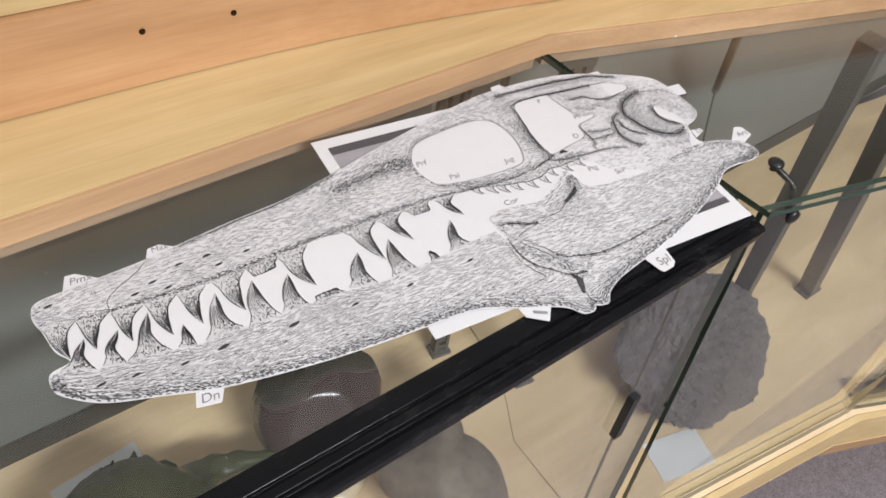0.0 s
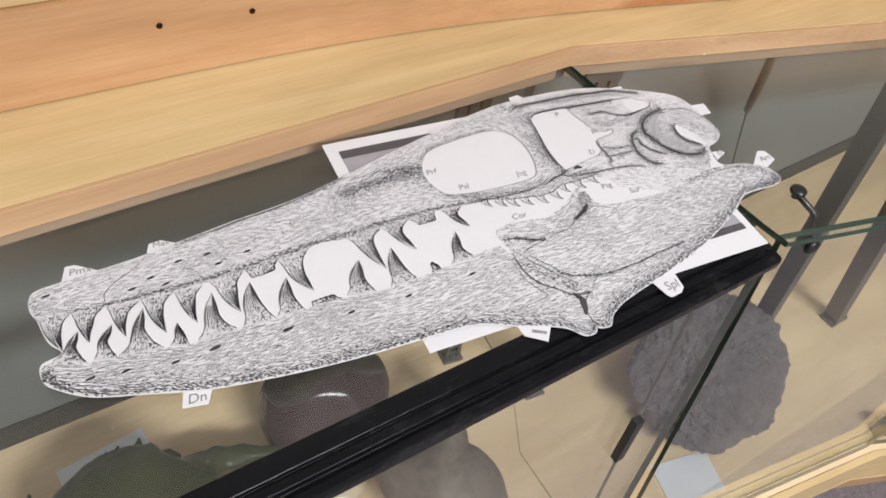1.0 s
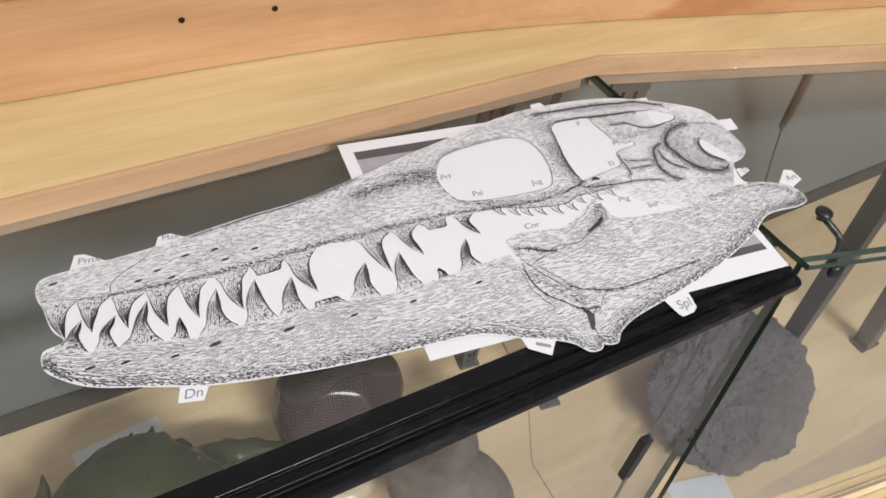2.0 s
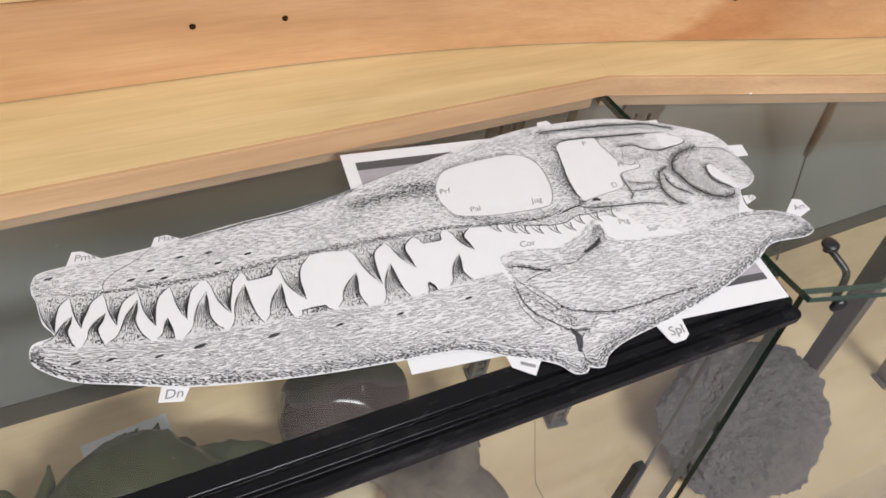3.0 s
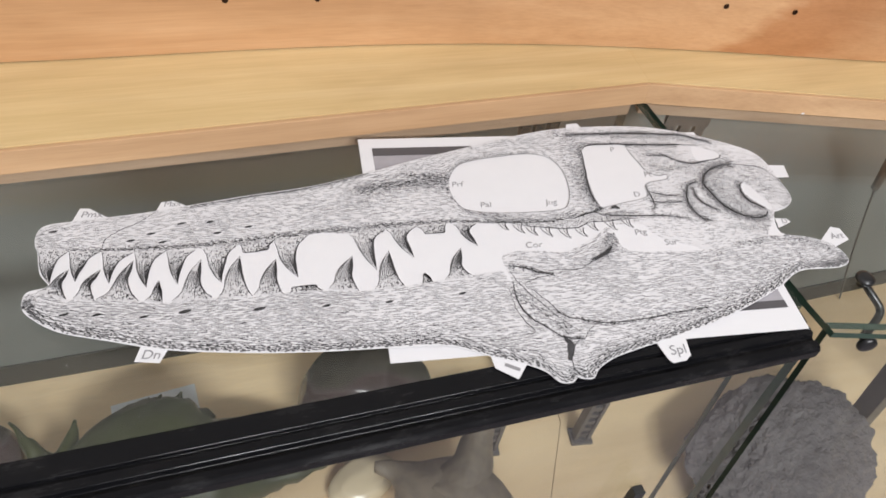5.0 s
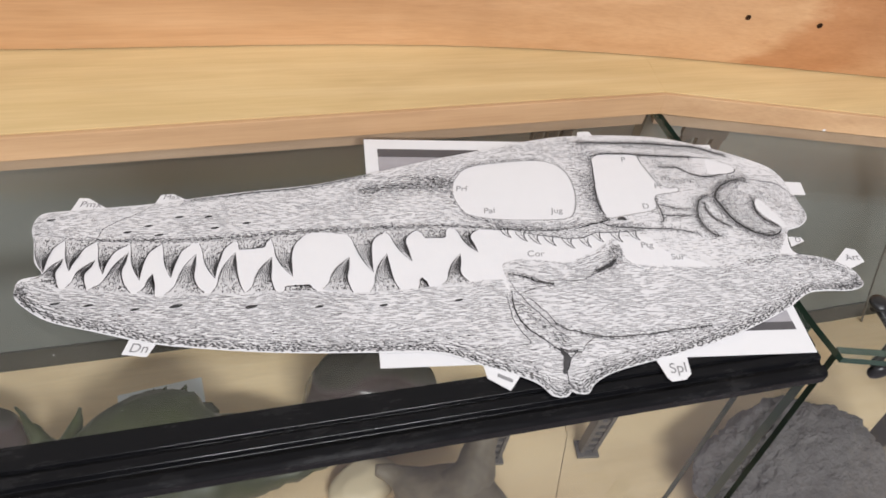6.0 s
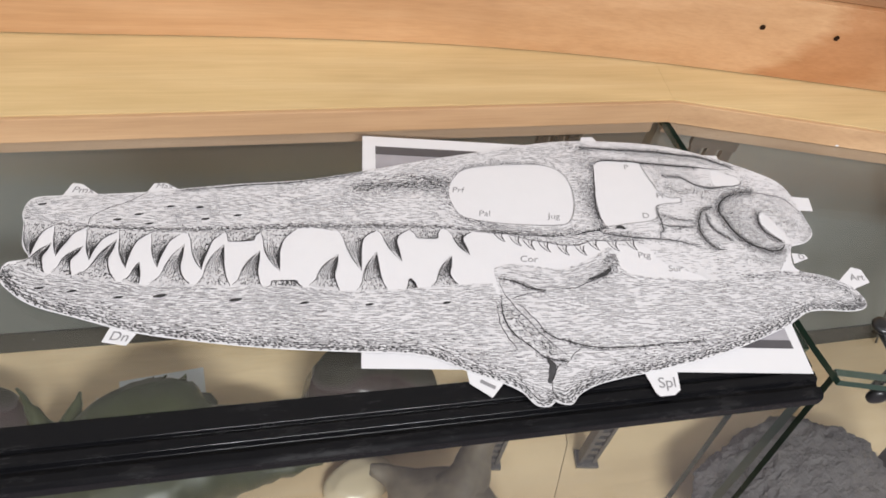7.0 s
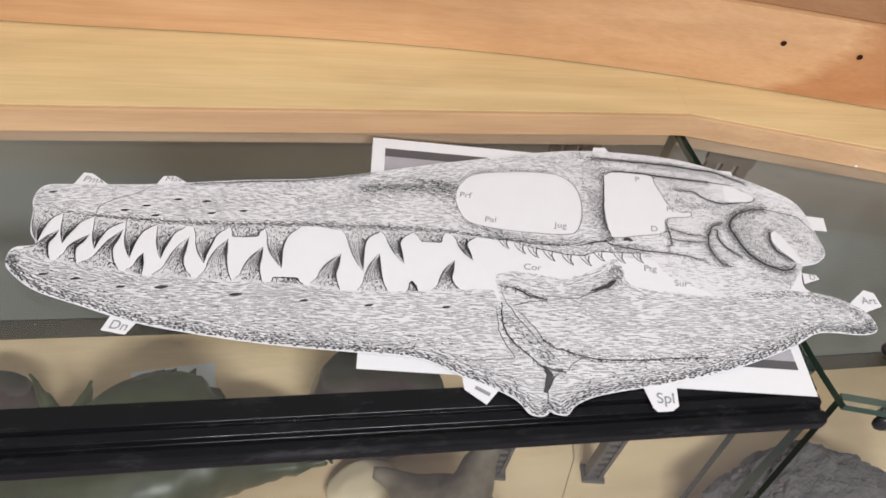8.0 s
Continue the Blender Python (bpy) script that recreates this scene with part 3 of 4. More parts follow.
SHADE = [(np.array([(v.x, v.y) for v in spline(t)]), reach, s) for t, reach, s in (
    ("327,128 312,126 300,120 292,110 293,99 296,85 303,74 315,67 325,67", 0.0055, 1),
    ("324,104 320,95 321,85 328,77", 0.0045, 1),
    ("287,113 278,110 271,101 267,89 269,78 274,72", 0.004, 0.9),
    ("280,106 278,96 282,87 289,80", 0.003, 0.8),
    ("201,185 227,182 261,178 284,173 303,169 324,157", 0.0026, 1),
    ("206,165 213,169 232,168 260,163 291,158", 0.0028, 0.9),
    ("205,164 197,137 192,116 193,102", 0.004, 0.9),
    ("261,149 275,147 282,140 294,134 310,135", 0.003, 0.7),
    ("258,138 264,132 276,132 290,130", 0.006, 0.4),
    ("241,109 248,105 256,102 265,101", 0.003, 0.6),
    ("238,100 245,96 264,94", 0.003, 0.6),
    ("241,116 239,96 235,90", 0.0025, 0.7),
    ("187,95 199,90 233,84 246,81 259,76", 0.0025, 0.6),
    ("362,100 362,86 350,75", 0.003, 0.5),
    ("336,124 350,116 358,102", 0.008, 0.25),
    ("310,118 303,104 305,90 314,78", 0.01, 0.45),
    ("335,110 345,100 348,86", 0.009, 0.3),
    ("240,176 275,171 305,163", 0.003, 0.5),
    ("335,66 330,60 334,54", 0.004, 0.6),
    ("300,60 316,56 330,58", 0.005, 0.4),
    ("82,143 83,128 90,115", 0.003, 0.6),
    ("88,155 100,166 128,170 158,168", 0.0022, 0.5),
    ("258,155 272,152 284,148", 0.006, 0.28),
    ("252,140 268,138 285,128 292,118", 0.007, 0.22))]


FRONT = [(np.array([(v.x, v.y) for v in spline(t)]), reach, s) for t, reach, s in (
    ("15,149 40,151 62,151 84,147", 0.0055, 0.75), ("52,158 72,155 86,150", 0.004, 0.7), ("83,143 86,128 97,113", 0.0035, 0.8), ("-185,125 -100,116 -20,114 60,108 92,103", 0.0024, 0.75),
    ("100,101 140,93 175,94 192,98", 0.0024, 0.9), ("-110,153 -60,156 -20,157 20,164", 0.002, 0.55), ("185,155 190,135 186,112", 0.006, 0.3), ("190,188 205,180 206,170", 0.005, 0.4), ("-204,147 -204,134", 0.003, 0.4))]
BACK = [(np.array([(v.x, v.y) for v in spline(t)]), reach, s) for t, reach, s in (
    ("99,43 97,35 97,22 101,11 108,3 114,-5 117,-10", 0.0018, 0.5),
    ("103,30 108,18 114,8 122,-2", 0.004, 0.4),
    ("102,57 110,55 119,49 129,45", 0.002, 0.8),
    ("121,13 127,7 136,3 149,-2 161,-4 190,-5 228,-5", 0.0018, 0.6),
    ("166,52 176,55 184,60", 0.0025, 0.9),
    ("184,62 189,70 191,62", 0.004, 0.6),
    ("330,42 350,34 362,20", 0.004, 0.35),
    ("345,14 356,12 364,17", 0.004, 0.5),
    ("-209,92 -208,82 -200,74", 0.003, 0.4),
    ("280,46 300,45 322,46", 0.003, 0.45),
    ("115,-6 122,-9 129,-11", 0.002, 0.6))]


def near_lines(lines, px, py):
    d = np.zeros(len(px))
    for line, reach, s in lines:
        d = np.maximum(d, s * np.exp(-(nearest(px, py, line, False)[0] / reach) ** 1.5))
    return d * 0.8


def shade_density(px, py, edge):
    return near_lines(SHADE, px, py)


def front_density(px, py, edge):
    return near_lines(FRONT, px, py)


def back_density(px, py, edge):
    return near_lines(BACK, px, py)


strokes("pen_hatching", [upper, orbit, fenestra, slot, fossa], 0.00092, 0.0044, upper_density, Z2, INK_SOFT, cut, (0.0032, 0.0066), (0.00022, 0.00040), label="fine pen hatching on the skull")
strokes("pen_shading", [upper, orbit, fenestra, slot, fossa], 0.00048, 0.0008, shade_density, Z2 + 0.0001, INK_MID, cut, (0.0005, 0.0012), (0.00024, 0.00042), base=-0.5, follow=0.002, label="soft pen shading round the bones")
strokes("pen_shading", [upper, orbit, fenestra, slot, fossa], 0.0007, 0.0018, front_density, Z2 + 0.0001, INK, cut, (0.001, 0.0026), (0.00026, 0.0005), base=-0.1, follow=0.006, label="dark pen shading before the eye opening")
strokes("pen_shading", [lower], 0.0007, 0.0014, back_density, Z2 + 0.0001, INK, cut, (0.001, 0.0024), (0.00028, 0.0006), base=-0.8, follow=0.002, label="dark pen shading in the jaw hollow")
strokes("pen_hatching", [lower], 0.00102, 0.0054, lower_density, Z2, INK_SOFT, cut, (0.0042, 0.0085), (0.00024, 0.00042), base=-0.07, label="dense pen hatching on the lower jaw")
strokes("pen_shading", [lower], 0.0013, 0.0026, rim_density, Z2 + 0.0001, INK, cut, (0.0013, 0.0028), (0.00038, 0.0007), base=-0.07, follow=0.03, label="heavy pen shading along the lower jaw edge")

# teeth
UPPER = (
    "-204,131 -202,116 -196,100 -194,113 -185,126", "-185,126 -184,113 -181,99 -176,111 -166,122",
    "-165,121 -164,107 -161,94 -158,105 -146,117", "-145,118 -144,102 -139,86 -136,102 -125,115",
    "-125,114 -124,100 -120,85 -116,100 -107,112", "-102,113 -99,96 -93,81 -89,97 -80,111",
    "-78,112 -76,104 -68,103 -60,104 -55,111", "-55,111 -53,94 -44,76 -43,94 -31,112",
    "-3,108 1,94 9,72 12,96 23,107", "24,107 28,96 37,78 36,96 46,106",
    "46,106 51,98 57,97 65,97 69,105", "74,103 77,93 85,80 83,94 91,101")
LOWER = (
    "-203,95 -195,100 -185,110 -189,99 -186,86", "-182,86 -177,96 -166,106 -172,95 -170,82",
    "-169,82 -159,91 -146,110 -150,94 -144,76", "-140,76 -135,82 -131,90 -130,81 -130,72",
    "-124,72 -115,86 -104,103 -106,84 -100,70", "-96,69 -90,84 -79,101 -79,84 -75,66",
    "-74,67 -68,78 -56,94 -58,77 -56,65", "-51,64 -49,68 -41,68 -34,67 -30,62",
    "-26,63 -19,73 -5,87 -9,70 -7,57", "4,56 10,69 21,87 21,68 24,55",
    "36,54 39,61 41,63 43,59 44,54", "53,55 60,65 72,80 68,65 72,55")


def mm(text):
    return [Vector([float(a) / 1000 for a in w.split(",")]) for w in text.split()]


def side_curve(base, collar, tip, hook):
    """A tooth's side: the root flares in to the collar, the crown bends to the tip."""
    flare = Vector((base.x + 0.68 * (collar.x - base.x), base.y + 0.42 * (collar.y - base.y)))
    waist = Vector((collar.x + hook * (tip.x - collar.x), collar.y + 0.5 * (tip.y - collar.y)))
    p = [base + (base - flare), base, flare, collar, waist, tip, tip + (tip - waist)]
    out = []
    for a, b, c, d in zip(p, p[1:], p[2:], p[3:]):
        for k in range(4):
            u = k / 4
            out.append(0.5 * (2 * b + (c - a) * u + (2 * a - 5 * b + 4 * c - d) * u * u + (3 * b - a - 3 * c + d) * u ** 3))
    return out + [tip]


def tooth(text):
    """A curved printed tooth: stippled root, fluted crown, dark along its rear side."""
    a, left, tip, right, b = mm(text)
    stub = (left - right).length > 0.75 * (a - b).length and (left - right).length > 0.012
    if stub:
        one, two = [a, left, tip], [b, right, tip]
        loop = [a, left, tip, right, b]
    else:
        one, two = side_curve(a, left, tip, 0.36), side_curve(b, right, tip, 0.62)
        loop = one + two[-2::-1]
    inward = Vector((0, 0.0008 if tip.y < a.y else -0.0008))
    ob = part("tooth", sheet_mesh([loop + [b + inward, a + inward]], Z1 + 0.0001), TOOTH, cut)
    bm = bmesh.new()
    ribbon(bm, one, 0.0005, Z3)
    ribbon(bm, two, 0.0009, Z3)
    if not stub:
        pairs = list(zip(one, two))[5:]
        for k in (0.08, 0.2, 0.32, 0.44, 0.56, 0.66, 0.76, 0.85, 0.93):
            start, stop = random.choice((0, 1, 2)), len(pairs) - (1 if k > 0.6 else random.choice((1, 2, 4)))
            bold = 0.00042 + 0.0007 * max(0.0, k - 0.5)
            ribbon(bm, [p.lerp(q, k) for p, q in pairs[start:stop]], bold * random.uniform(0.8, 1.2), Z3)
    width, tall = (b - a), (left + right) / 2 - (a + b) / 2
    for k in range(int((30 + 3600 * width.length) * (0.45 if stub else 1))):
        f, g = random.uniform(0.0, 1.0) ** 0.75, random.uniform(0.0, 0.8)
        if stub:
            p = a.lerp(b, f) + tall * g * (1 - abs(2 * f - 1) ** 4)
        else:
            n, u = int(g * 9), g * 9 % 1
            p = one[n].lerp(one[n + 1], u).lerp(two[n].lerp(two[n + 1], u), f)
        d = tall.normalized() * random.uniform(0.0006, 0.0016) + Vector((random.gauss(0, 0.0002), 0))
        ribbon(bm, [p, p + d * 0.5, p + d], random.uniform(0.00024, 0.00032 + 0.0003 * f), Z3)
    part("fluting", bm, INK, ob)


for text in UPPER + LOWER:
    tooth(text)
tips = mm("113,90 124,85 133,81 144,78 157,74 170,73 181,77 196,75 210,75")
band = [tips[0] + Vector((-0.016, 0.021))] + [q + Vector((-0.004, 0.019)) for q in tips] + [tips[-1] + Vector((0.012, 0.016))]
band += [tips[-1] + Vector((0.008, 0.0085))] + [q + Vector((-0.003, 0.0098)) for q in tips[::-1]] + [tips[0] + Vector((-0.016, 0.014))]
part("palate_margin", sheet_mesh([band[::-1]], Z1 + 0.00005), PRINT, cut, "grey hatched margin above small teeth")
strokes("pen_hatching", [band], 0.0008, 0.0024, lambda px, py, edge: 0.42 + 0.3 * np.exp(-edge / 0.0015), Z2, INK_MID, cut, (0.0016, 0.0036), (0.0002, 0.0004), base=-0.25, label="fine pen hatching on the palate margin")
bm = bmesh.new()
ribbon(bm, band[len(tips) + 2:-1], 0.0006, Z3)
part("margin_outline", bm, INK, cut)
for tip in tips:
    a, b = tip + Vector((-0.0066, 0.0104)), tip + Vector((0.0008, 0.0096))
    front = [a, a + Vector((0.0006, -0.003)), a + Vector((0.0022, -0.0062)), a + Vector((0.0042, -0.0088)), tip]
    rear = [tip, b + Vector((-0.0018, -0.0068)), b + Vector((-0.0020, -0.0042)), b + Vector((-0.0010, -0.0015)), b]
    ob = part("small_tooth", sheet_mesh([front + rear[1:]], Z1 + 0.0001), PRINT, cut)
    bm = bmesh.new()
    ribbon(bm, front, 0.0006, Z3)
    ribbon(bm, rear, 0.0008, Z3)
    ribbon(bm, [a.lerp(b, 0.55), a.lerp(b, 0.55) + Vector((-0.0004, -0.0035)), tip], 0.0004, Z3)
    part("fluting", bm, INK, ob)

# drawn lines and openings
for text, w in (
        ("102,57 110,55 119,49 129,45", 0.0009),
        ("129,44 115,43 103,39", 0.0005),
        ("129,48 139,47 150,45 162,49 175,54 186,65", 0.0005),
        ("166,52 176,55 184,60", 0.003),
        ("100,57 101,47 105,36 113,20 120,8 127,-2 133,-9", 0.0005),
        ("105,39 110,34 118,21 121,13 127,7 136,3 149,-2 161,-4 179,-5 200,-5 228,-5", 0.0007),
        ("99,43 97,35 97,22 101,11 108,3 114,-5 117,-10", 0.0009),
        ("94,41 94,35 93,22 94,17 96,9 99,1 89,0 66,1", 0.0005),
        ("117,-7 119,-13 117,-18 113,-25", 0.0048),
        ("128,-10 122,-14 116,-23 114,-30 115,-37", 0.0006),
        ("115,-6 122,-9 129,-11", 0.0008),
        ("129,-12 138,-4 145,-2", 0.0004),
        ("201,185 227,182 261,178 284,173 303,169 324,157", 0.0017),
        ("206,165 213,169 232,168 260,163 291,158 314,154", 0.0014),
        ("205,164 197,137 192,116 193,102", 0.0014),
        ("163,92 177,95 188,96", 0.0012),
        ("187,95 199,90 233,84 246,81 259,76", 0.0008),
        ("261,149 275,147 282,140 294,134 310,135 323,136 327,141", 0.0009),
        ("327,128 312,126 300,120 292,110 293,99 296,85 303,74 315,67 325,67 331,72", 0.0016),
        ("327,128 342,124 355,117 362,100", 0.0006),
        ("324,104 320,95 321,85 328,77 331,73", 0.0014),
        ("287,113 278,110 271,101 267,89 269,78 274,72 281,70", 0.0009),
        ("280,106 278,96 282,87 289,80", 0.0009),
        ("241,109 248,105 256,102 265,101", 0.0006),
        ("238,100 245,96 264,94", 0.0006),
        ("241,116 239,96 235,90", 0.0006),
        ("201,97 205,98 208,96", 0.0034),
        ("-108,153 -60,156 -20,158 24,166", 0.001),
        ("-164,121 -164,130 -157,137 -142,144 -128,153", 0.00045)):
    bm = bmesh.new()
    ribbon(bm, [q + Vector((random.gauss(0, 0.00022), random.gauss(0, 0.00022))) for q in spline(text)], w, Z3)
    part("suture_line", bm, INK, cut, "dark drawn bone suture")
for loop in (orbit, fenestra):
    bm = bmesh.new()
    ribbon(bm, loop + loop[:1], 0.0006, Z3)
    part("opening_outline", bm, INK_SOFT, cut, "dark drawn outline of a skull opening")
for i, p in enumerate(mm("-205,84 -187,74 -168,70 -141,63 -117,62 -72,55 -30,49 11,44 61,41 -195,145 -147,128 -134,132 -127,123 -114,138 -95,136 -91,125 -70,127")):
    big = 0.0038 if i in (4, 5) else 0.0018 if i == 0 else 0.0027
    loop = [p + Vector((math.cos(a) * big * (1 + 0.25 * math.sin(2 * a)), math.sin(a) * big * 0.36)) for a in (-2 * math.pi * k / 14 for k in range(14))]
    part("foramen", sheet_mesh([loop], Z3), INK, cut, "small dark opening in the bone")


def tab(text, word, x, y, size, turn, bars=0):
    loop = mm(text)
    ob = part("tab", sheet_mesh([loop], ZP - 0.0006, 0.0003), PAPER, cut, "small white paper label tab")
    if word:
        lettering(word, x, y, size, turn, ZP - 0.0003, ob, INK_SOFT)
    for k in range(bars):
        bm = box((-0.005, -0.0012, 0), (0.005, 0.0012, 0.0001), 0, pose(x, y + 0.003 * k, ZP - 0.0003, 0, 0, turn))
        part("bar", bm, INK_SOFT, ob)


tab("-185,151 -179,165 -173,164 -160,152", "Pmx", -0.1715, 0.1575, 0.008, -8)
tab("-130,154 -126,162 -118,162 -109,155", "Max", -0.119, 0.1585, 0.0068, -6)
tab("203,192 206,199 216,199 219,191", "", 0, 0, 0, 0)
tab("113,182 115,188 127,188 129,184", "", 0, 0, 0, 0)
tab("362,122 379,119 375,105 360,107", "", 0, 0, 0, 0)
tab("333,64 343,62 344,58 330,54", "D", 0.3385, 0.0595, 0.007, -10)
tab("358,36 375,47 382,44 382,32 365,27", "Art", 0.3735, 0.037, 0.0085, -5)
tab("178,-24 180,-38 182,-41 192,-41 197,-38 201,-21", "Spl", 0.1895, -0.0325, 0.0105, -4)
tab("64,-9 64,-19 76,-30 85,-21", "", 0.075, -0.021, 0.007, -35, 1)
tab("-144,42 -148,32 -134,28 -129,36", "Dn", -0.1385, 0.0345, 0.009, -12)
for word, x, y in (("Prf", 89, 143), ("Pal", 104, 118), ("Jug", 156, 112), ("Cor", 126, 73), ("Ptg", 213, 70), ("Sur", 232, 56), ("P", 232, 161), ("Pt", 249, 128), ("D", 229, 108)):
    lettering(word, x / 1000, y / 1000, 0.0078, SKEW, Z2, cut, INK_PALE)


# ---------------------------------------------------------------- things inside the case
def rocky(name, radii, at, mat, rough, seed, detail=5, turn=0.0, label="", category="rock", facets=()):
    bm = bmesh.new()
    bmesh.ops.create_icosphere(bm, subdivisions=detail, radius=1)
    for v in bm.verts:
        n = v.co.normalized()
        k = 1 + rough * (noise.noise(n * 1.7 + Vector((seed, 0, 0))) * 1.0 + noise.noise(n * 6 + Vector((0, seed, 0))) * 0.35 + (noise.noise(n * 12) * 0.24 - abs(noise.noise(n * 19 + Vector((seed, 4, 0)))) * 0.22 + noise.noise(n * 38) * 0.11) * (rough > 0.1))
        for d, reach in facets:
            k = min(k, reach / max(0.05, n.dot(Vector(d).normalized())))
        v.co = Vector((n.x * radii[0], n.y * radii[1], max(n.z, -0.75) * radii[2])) * k
    low = min(v.co.z for v in bm.verts)
    bmesh.ops.translate(bm, verts=bm.verts[:], vec=(0, 0, -low))
    ob = mesh_object(name, bm, mat, smooth=rough < 0.1)
    ob.matrix_world = pose(at[0], at[1], FLOOR, 0, 0, turn)
    return tagged(ob, label, category)


rocky("rock", (0.172, 0.118, 0.062), (0.658, 0.056), ROCK, 0.18, 3.0, 7, 20, "rugged grey fossil rock on the case floor")
rocky("polished_stone", (0.055, 0.055, 0.05), (-0.440, 0.315), MAROON, 0.05, 9.0, 4, 0, "round dark maroon stone on the case floor", "stone")
rocky("polished_stone", (0.10, 0.085, 0.085), (0.075, 0.29), MAROON, 0.06, 5.0, 5, 15, "smooth dark maroon stone on the case floor", "stone", (((-0.5, -0.7, 0.6), 0.86), ((0.5, -0.5, 0.75), 0.9), ((-0.3, 0.5, 0.8), 0.9)))

rocky("cream_stone", (0.052, 0.034, 0.018), (0.050, 0.185), CREAM, 0.095, 2.0, 4, 20, "glossy cream-coloured stone on the case floor", "stone")

# label cards
for (x, y), (w, h), turn in (((0.520, -0.060), (0.10, 0.065), -14), ((-0.222, 0.370), (0.12, 0.05), 6)):
    ob = mesh_object("label_card", box((-w / 2, -h / 2, 0.0004), (w / 2, h / 2, 0.0014)), CARD)
    ob.matrix_world = pose(x, y, FLOOR, 0, 0, turn)
    tagged(ob, "small white label card lying on the case floor", "label card", "label cards")

# green horned animal model
bm = bmesh.new()
tube(bm, [(-0.375, 0.250, 0.325), (-0.35, 0.255, 0.342), (-0.32, 0.25, 0.348), (-0.28, 0.243, 0.36), (-0.235, 0.24, 0.37), (-0.19, 0.24, 0.366), (-0.15, 0.245, 0.352), (-0.12, 0.262, 0.34), (-0.085, 0.270, 0.335), (-0.045, 0.255, 0.335), (-0.01, 0.225, 0.335), (0.008, 0.195, 0.335)], [0.010, 0.028, 0.034, 0.060, 0.078, 0.080, 0.064, 0.030, 0.017, 0.014, 0.009, 0.002], 24, 0.78)
tube(bm, [(-0.322, 0.270, 0.355), (-0.316, 0.292, 0.366), (-0.306, 0.318, 0.37)], [0.015, 0.009, 0.0015], 10)
tube(bm, [(-0.345, 0.275, 0.352), (-0.364, 0.298, 0.362), (-0.385, 0.330, 0.372)], [0.014, 0.009, 0.0015], 10)
tube(bm, [(-0.345, 0.235, 0.332), (-0.30, 0.205, 0.34), (-0.25, 0.195, 0.345), (-0.19, 0.195, 0.345)], [0.022, 0.038, 0.045, 0.04], 18)
tube(bm, [(-0.42, 0.175, 0.325), (-0.36, 0.175, 0.335), (-0.29, 0.175, 0.34), (-0.22, 0.185, 0.345), (-0.16, 0.20, 0.345), (-0.105, 0.203, 0.338), (-0.055, 0.20, 0.335), (0.0, 0.192, 0.335)], [0.03, 0.045, 0.05, 0.055, 0.05, 0.034, 0.02, 0.002], 18)
for k in range(6):
    x = -0.285 + 0.021 * k
    y = 0.243 + 0.062 * math.sin(math.pi * (k + 1) / 10)
    tube(bm, [(x, y, 0.375), (x + 0.003, y + 0.008, 0.386), (x + 0.006, y + 0.014, 0.392)], [0.008, 0.004, 0.001], 8)
for x, y in ((-0.27, 0.205), (-0.27, 0.285), (-0.16, 0.20), (-0.16, 0.28)):
    tube(bm, [(x, y, 0.36), (x + 0.004, y, 0.31), (x, y, FLOOR)], [0.026, 0.018, 0.02], 10)
for v in bm.verts:
    v.co += Vector((noise.noise(v.co * 45), noise.noise(v.co * 45 + Vector((9, 0, 0))), noise.noise(v.co * 38 + Vector((0, 9, 0))))) * 0.006
    v.co.z += 0.005 * noise.noise(v.co * 95)
tagged(mesh_object("animal_model", bm, GREEN, smooth=True), "dark green horned reptile model standing in the case", "animal model")

# brown animal model
bm = bmesh.new()
tube(bm, [(0.06, 0.165, 0.36), (0.085, 0.155, 0.355), (0.12, 0.12, 0.35), (0.155, 0.095, 0.35), (0.185, 0.06, 0.345), (0.20, 0.02, 0.335), (0.205, -0.02, 0.325)], [0.008, 0.016, 0.05, 0.066, 0.05, 0.022, 0.004], 16, 0.8)
tube(bm, [(0.15, 0.10, 0.36), (0.185, 0.14, 0.385), (0.205, 0.17, 0.40), (0.215, 0.195, 0.41)], [0.045, 0.026, 0.018, 0.012], 14)
for x, y in ((0.125, 0.145), (0.19, 0.115), (0.13, 0.07), (0.195, 0.055)):
    tube(bm, [(x, y, 0.35), (x, y, 0.31), (x, y, FLOOR)], [0.02, 0.014, 0.016], 10)
for v in bm.verts:
    v.co += Vector((noise.noise(v.co * 40), noise.noise(v.co * 40 + Vector((9, 0, 0))), noise.noise(v.co * 36 + Vector((0, 9, 0))))) * 0.006
tagged(mesh_object("animal_model", bm, BROWN, smooth=True), "grey-brown long-tailed reptile model in the case", "animal model")

# slotted posts
for x, y, lean in ((0.392, 0.180, 0.0), (0.243, 0.196, 0.0), (0.308, 0.298, 0.0)):
    post = thing("slotted_post", "dark slotted steel post standing on the case floor", "post", "slotted posts")
    post.matrix_world = pose(x, y, FLOOR, 0, 0, -8)
    part("foot", box((-0.017, -0.014, 0), (0.017, 0.014, 0.006), 0.001), STEEL, post)
    for s in (-1, 1):
        part("upright", box((s * 0.010 - 0.003, -0.008, 0.006), (s * 0.010 + 0.003, 0.008, 0.13), 0.0008), STEEL, post)
    for k in range(6):
        part("rung", box((-0.007, -0.006, 0.012 + 0.02 * k), (0.007, 0.006, 0.022 + 0.02 * k)), STEEL, post)

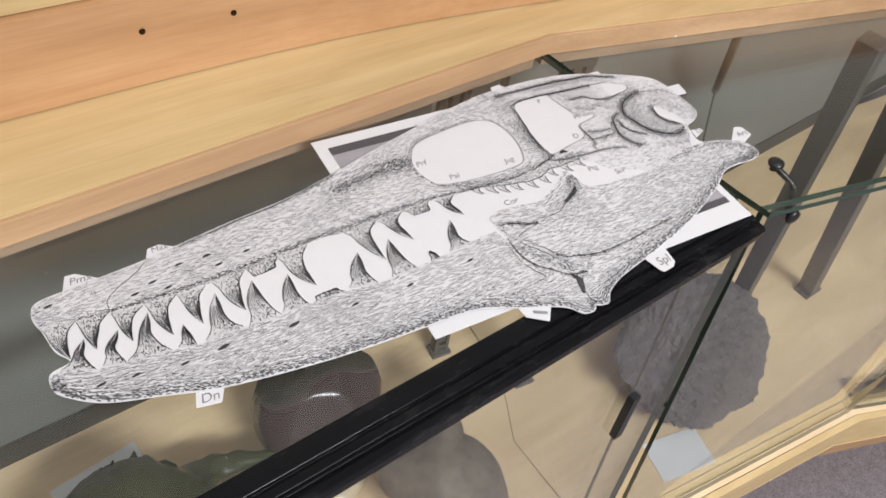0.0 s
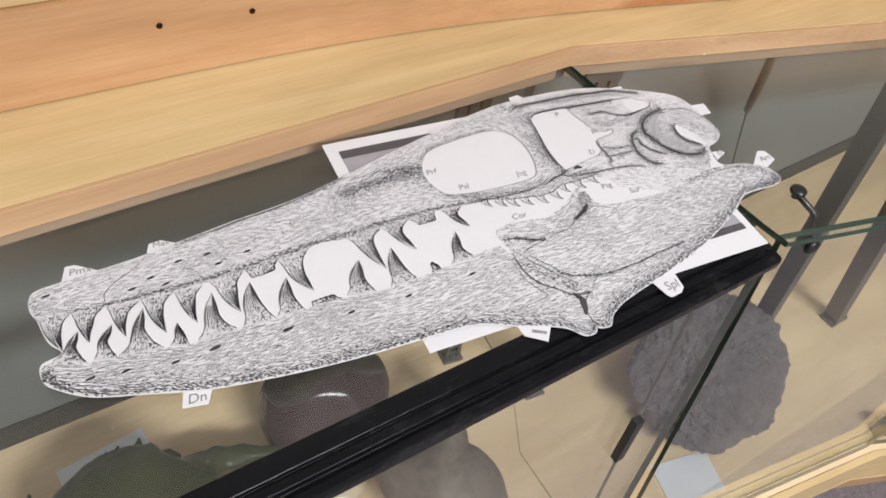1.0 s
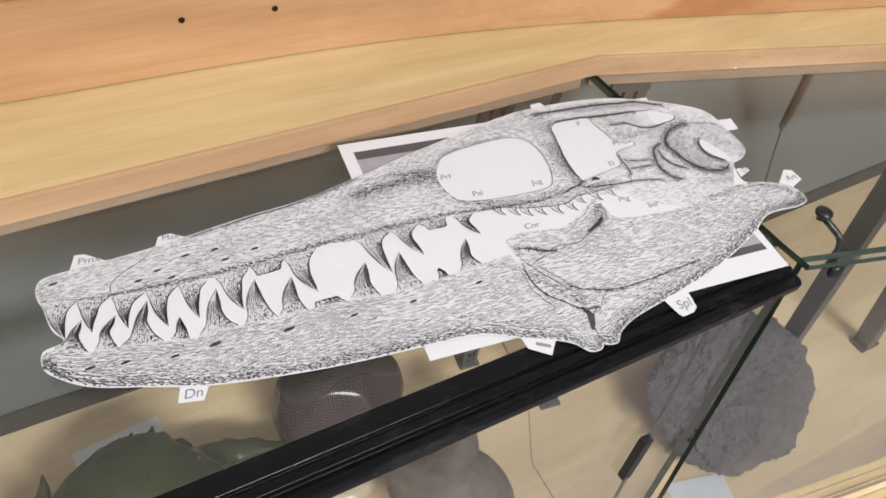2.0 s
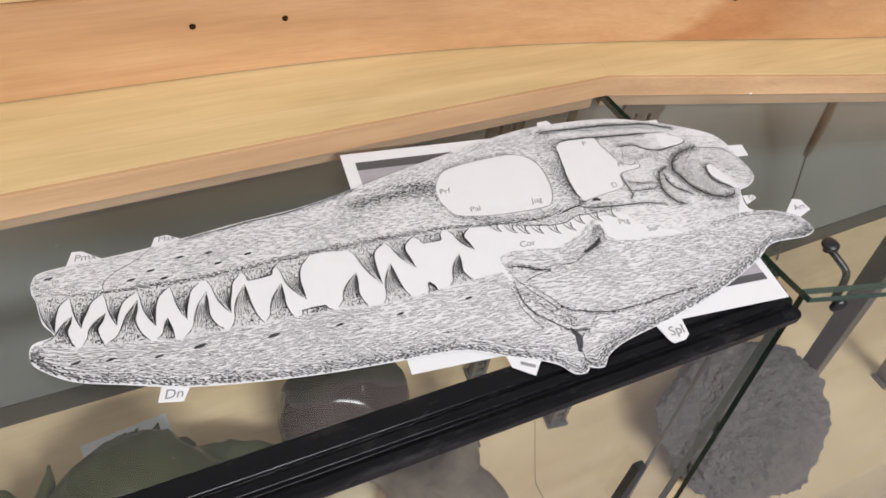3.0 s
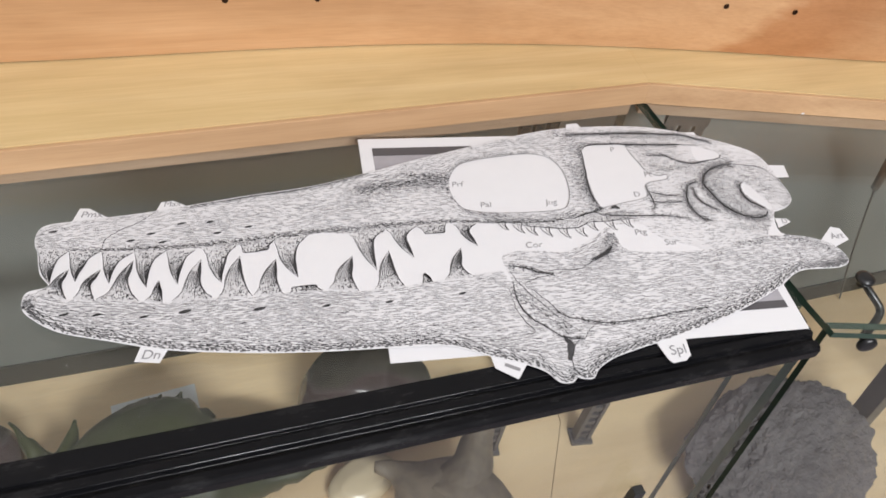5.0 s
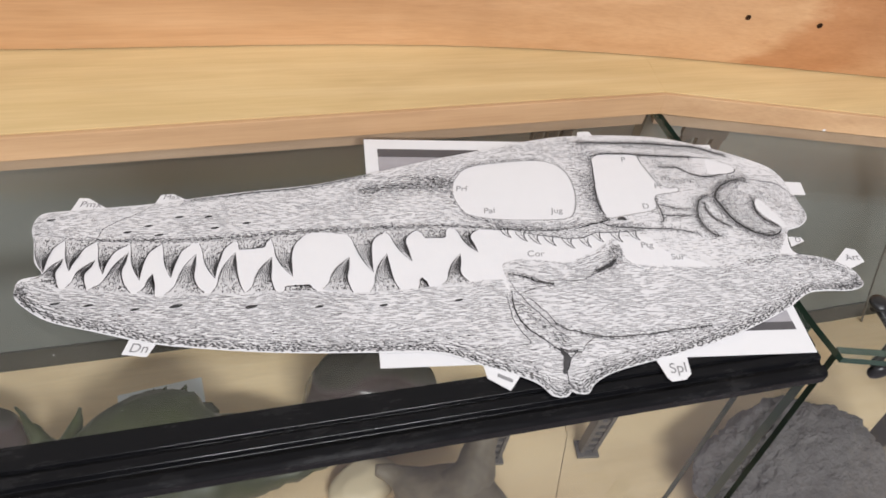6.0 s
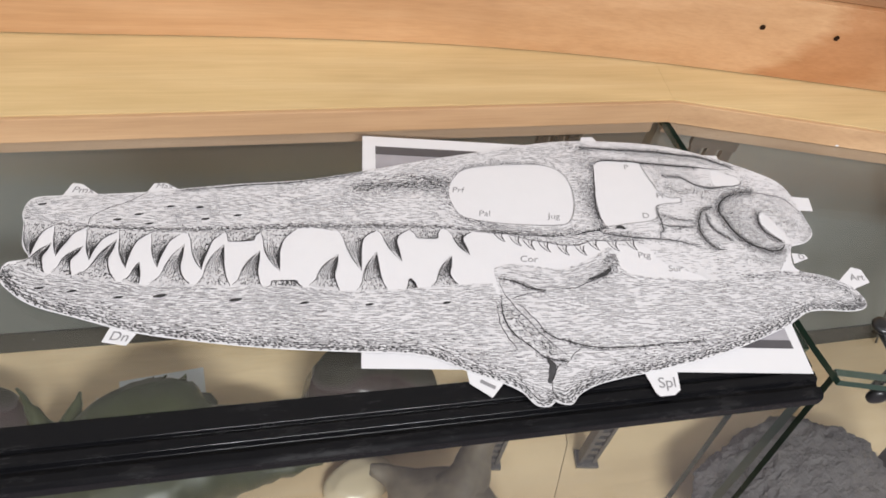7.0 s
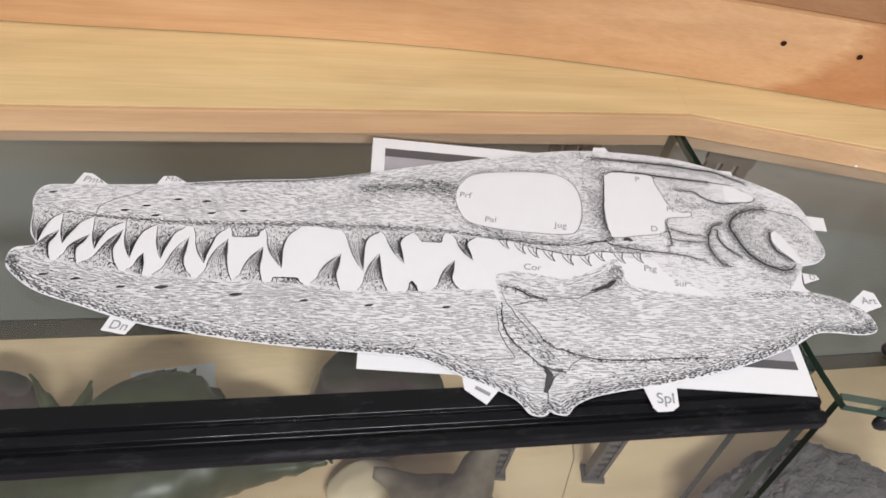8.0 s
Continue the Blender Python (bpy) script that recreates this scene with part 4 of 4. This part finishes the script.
# leaning dark struts in the next bay
for x, y, top in ((1.008, 0.035, (0.75, 0.04, 0.888)), (0.851, 0.089, (0.688, 0.08, 0.888))):
    strut = thing("leaning_strut", "dark steel strut leaning on the case floor", "strut", "leaning struts")
    a, b = Vector((x, y, FLOOR)), Vector(top)
    m = Matrix.Translation(a) @ (b - a).to_track_quat("Z", "Y").to_matrix().to_4x4()
    part("bar", box((-0.015, -0.012, 0.004), (0.015, 0.012, (b - a).length), 0.002, m), STEEL, strut)
    part("foot", box((x - 0.024, y - 0.016, FLOOR), (x + 0.024, y + 0.016, FLOOR + 0.006), 0.002), STEEL, strut)

# slotted brackets under the ledge
for x, y, t in ((0.215, 0.252, 0), (0.362, 0.228, -14)):
    br = thing("slotted_bracket", "dark slotted bracket fixed under the ledge", "bracket", "slotted brackets")
    br.matrix_world = pose(x, y, 0.845, 0, 0, t)
    part("plate", box((-0.022, 0, 0.012), (0.022, 0.006, 0.026)), STEEL, br)
    for k in range(3):
        part("tongue", box((-0.020 + 0.015 * k, 0, -0.014), (-0.010 + 0.015 * k, 0.006, 0.0119)), STEEL, br)

# thin rod with a thicker grip, leaning in the next bay
rod = thing("leaning_rod", "thin dark rod with a thicker grip leaning in the case", "rod")
bm = bmesh.new()
tube(bm, [(0.685, 0.236, 0.825), (0.74, 0.26, 0.735), (0.791, 0.283, 0.648)], [0.006, 0.0065, 0.0055], 12)
part("grip", bm, STEEL, rod, smooth=True)
bm = bmesh.new()
tube(bm, [(0.791, 0.283, 0.648), (0.90, 0.31, 0.46), (1.01, 0.33, FLOOR)], [0.0018, 0.0018, 0.0018], 8)
part("rod", bm, STEEL, rod, smooth=True)

# a fleck of paint on the ledge edge and dust on the glass
bm = bmesh.new()
bmesh.ops.create_icosphere(bm, subdivisions=2, radius=0.0014)
bmesh.ops.scale(bm, vec=(1.2, 0.4, 0.8), verts=bm.verts[:])
fleck = mesh_object("paint_fleck", bm, PAPER)
fleck.matrix_world = pose(0.442, 0.1795, 0.9022, 0, 0, -14)
tagged(fleck, "small white paint fleck on the wooden edge", "paint fleck")
me = bpy.data.meshes.new("glass_dust")
verts, faces = [], []
for k in range(70):
    x, y, r = random.uniform(-0.5, 0.62), random.uniform(-0.01, 0.205), random.choice((0.00014, 0.0002, 0.00025, 0.0004))
    if x > 0.33:
        y -= 0.25 * (x - 0.31)
    n = len(verts)
    verts += [(x + r * math.cos(a) * random.uniform(0.7, 1.3), y + r * math.sin(a) * random.uniform(0.7, 1.3), Z + 0.0002) for a in (0, 1.25, 2.5, 3.8, 5.0)]
    faces.append(tuple(range(n, n + 5)))
me.from_pydata(verts, [], faces)
me.materials.append(PAPER)
tagged(new("glass_dust", me), "pale dust specks scattered on the glass top", "dust", kind="stuff")
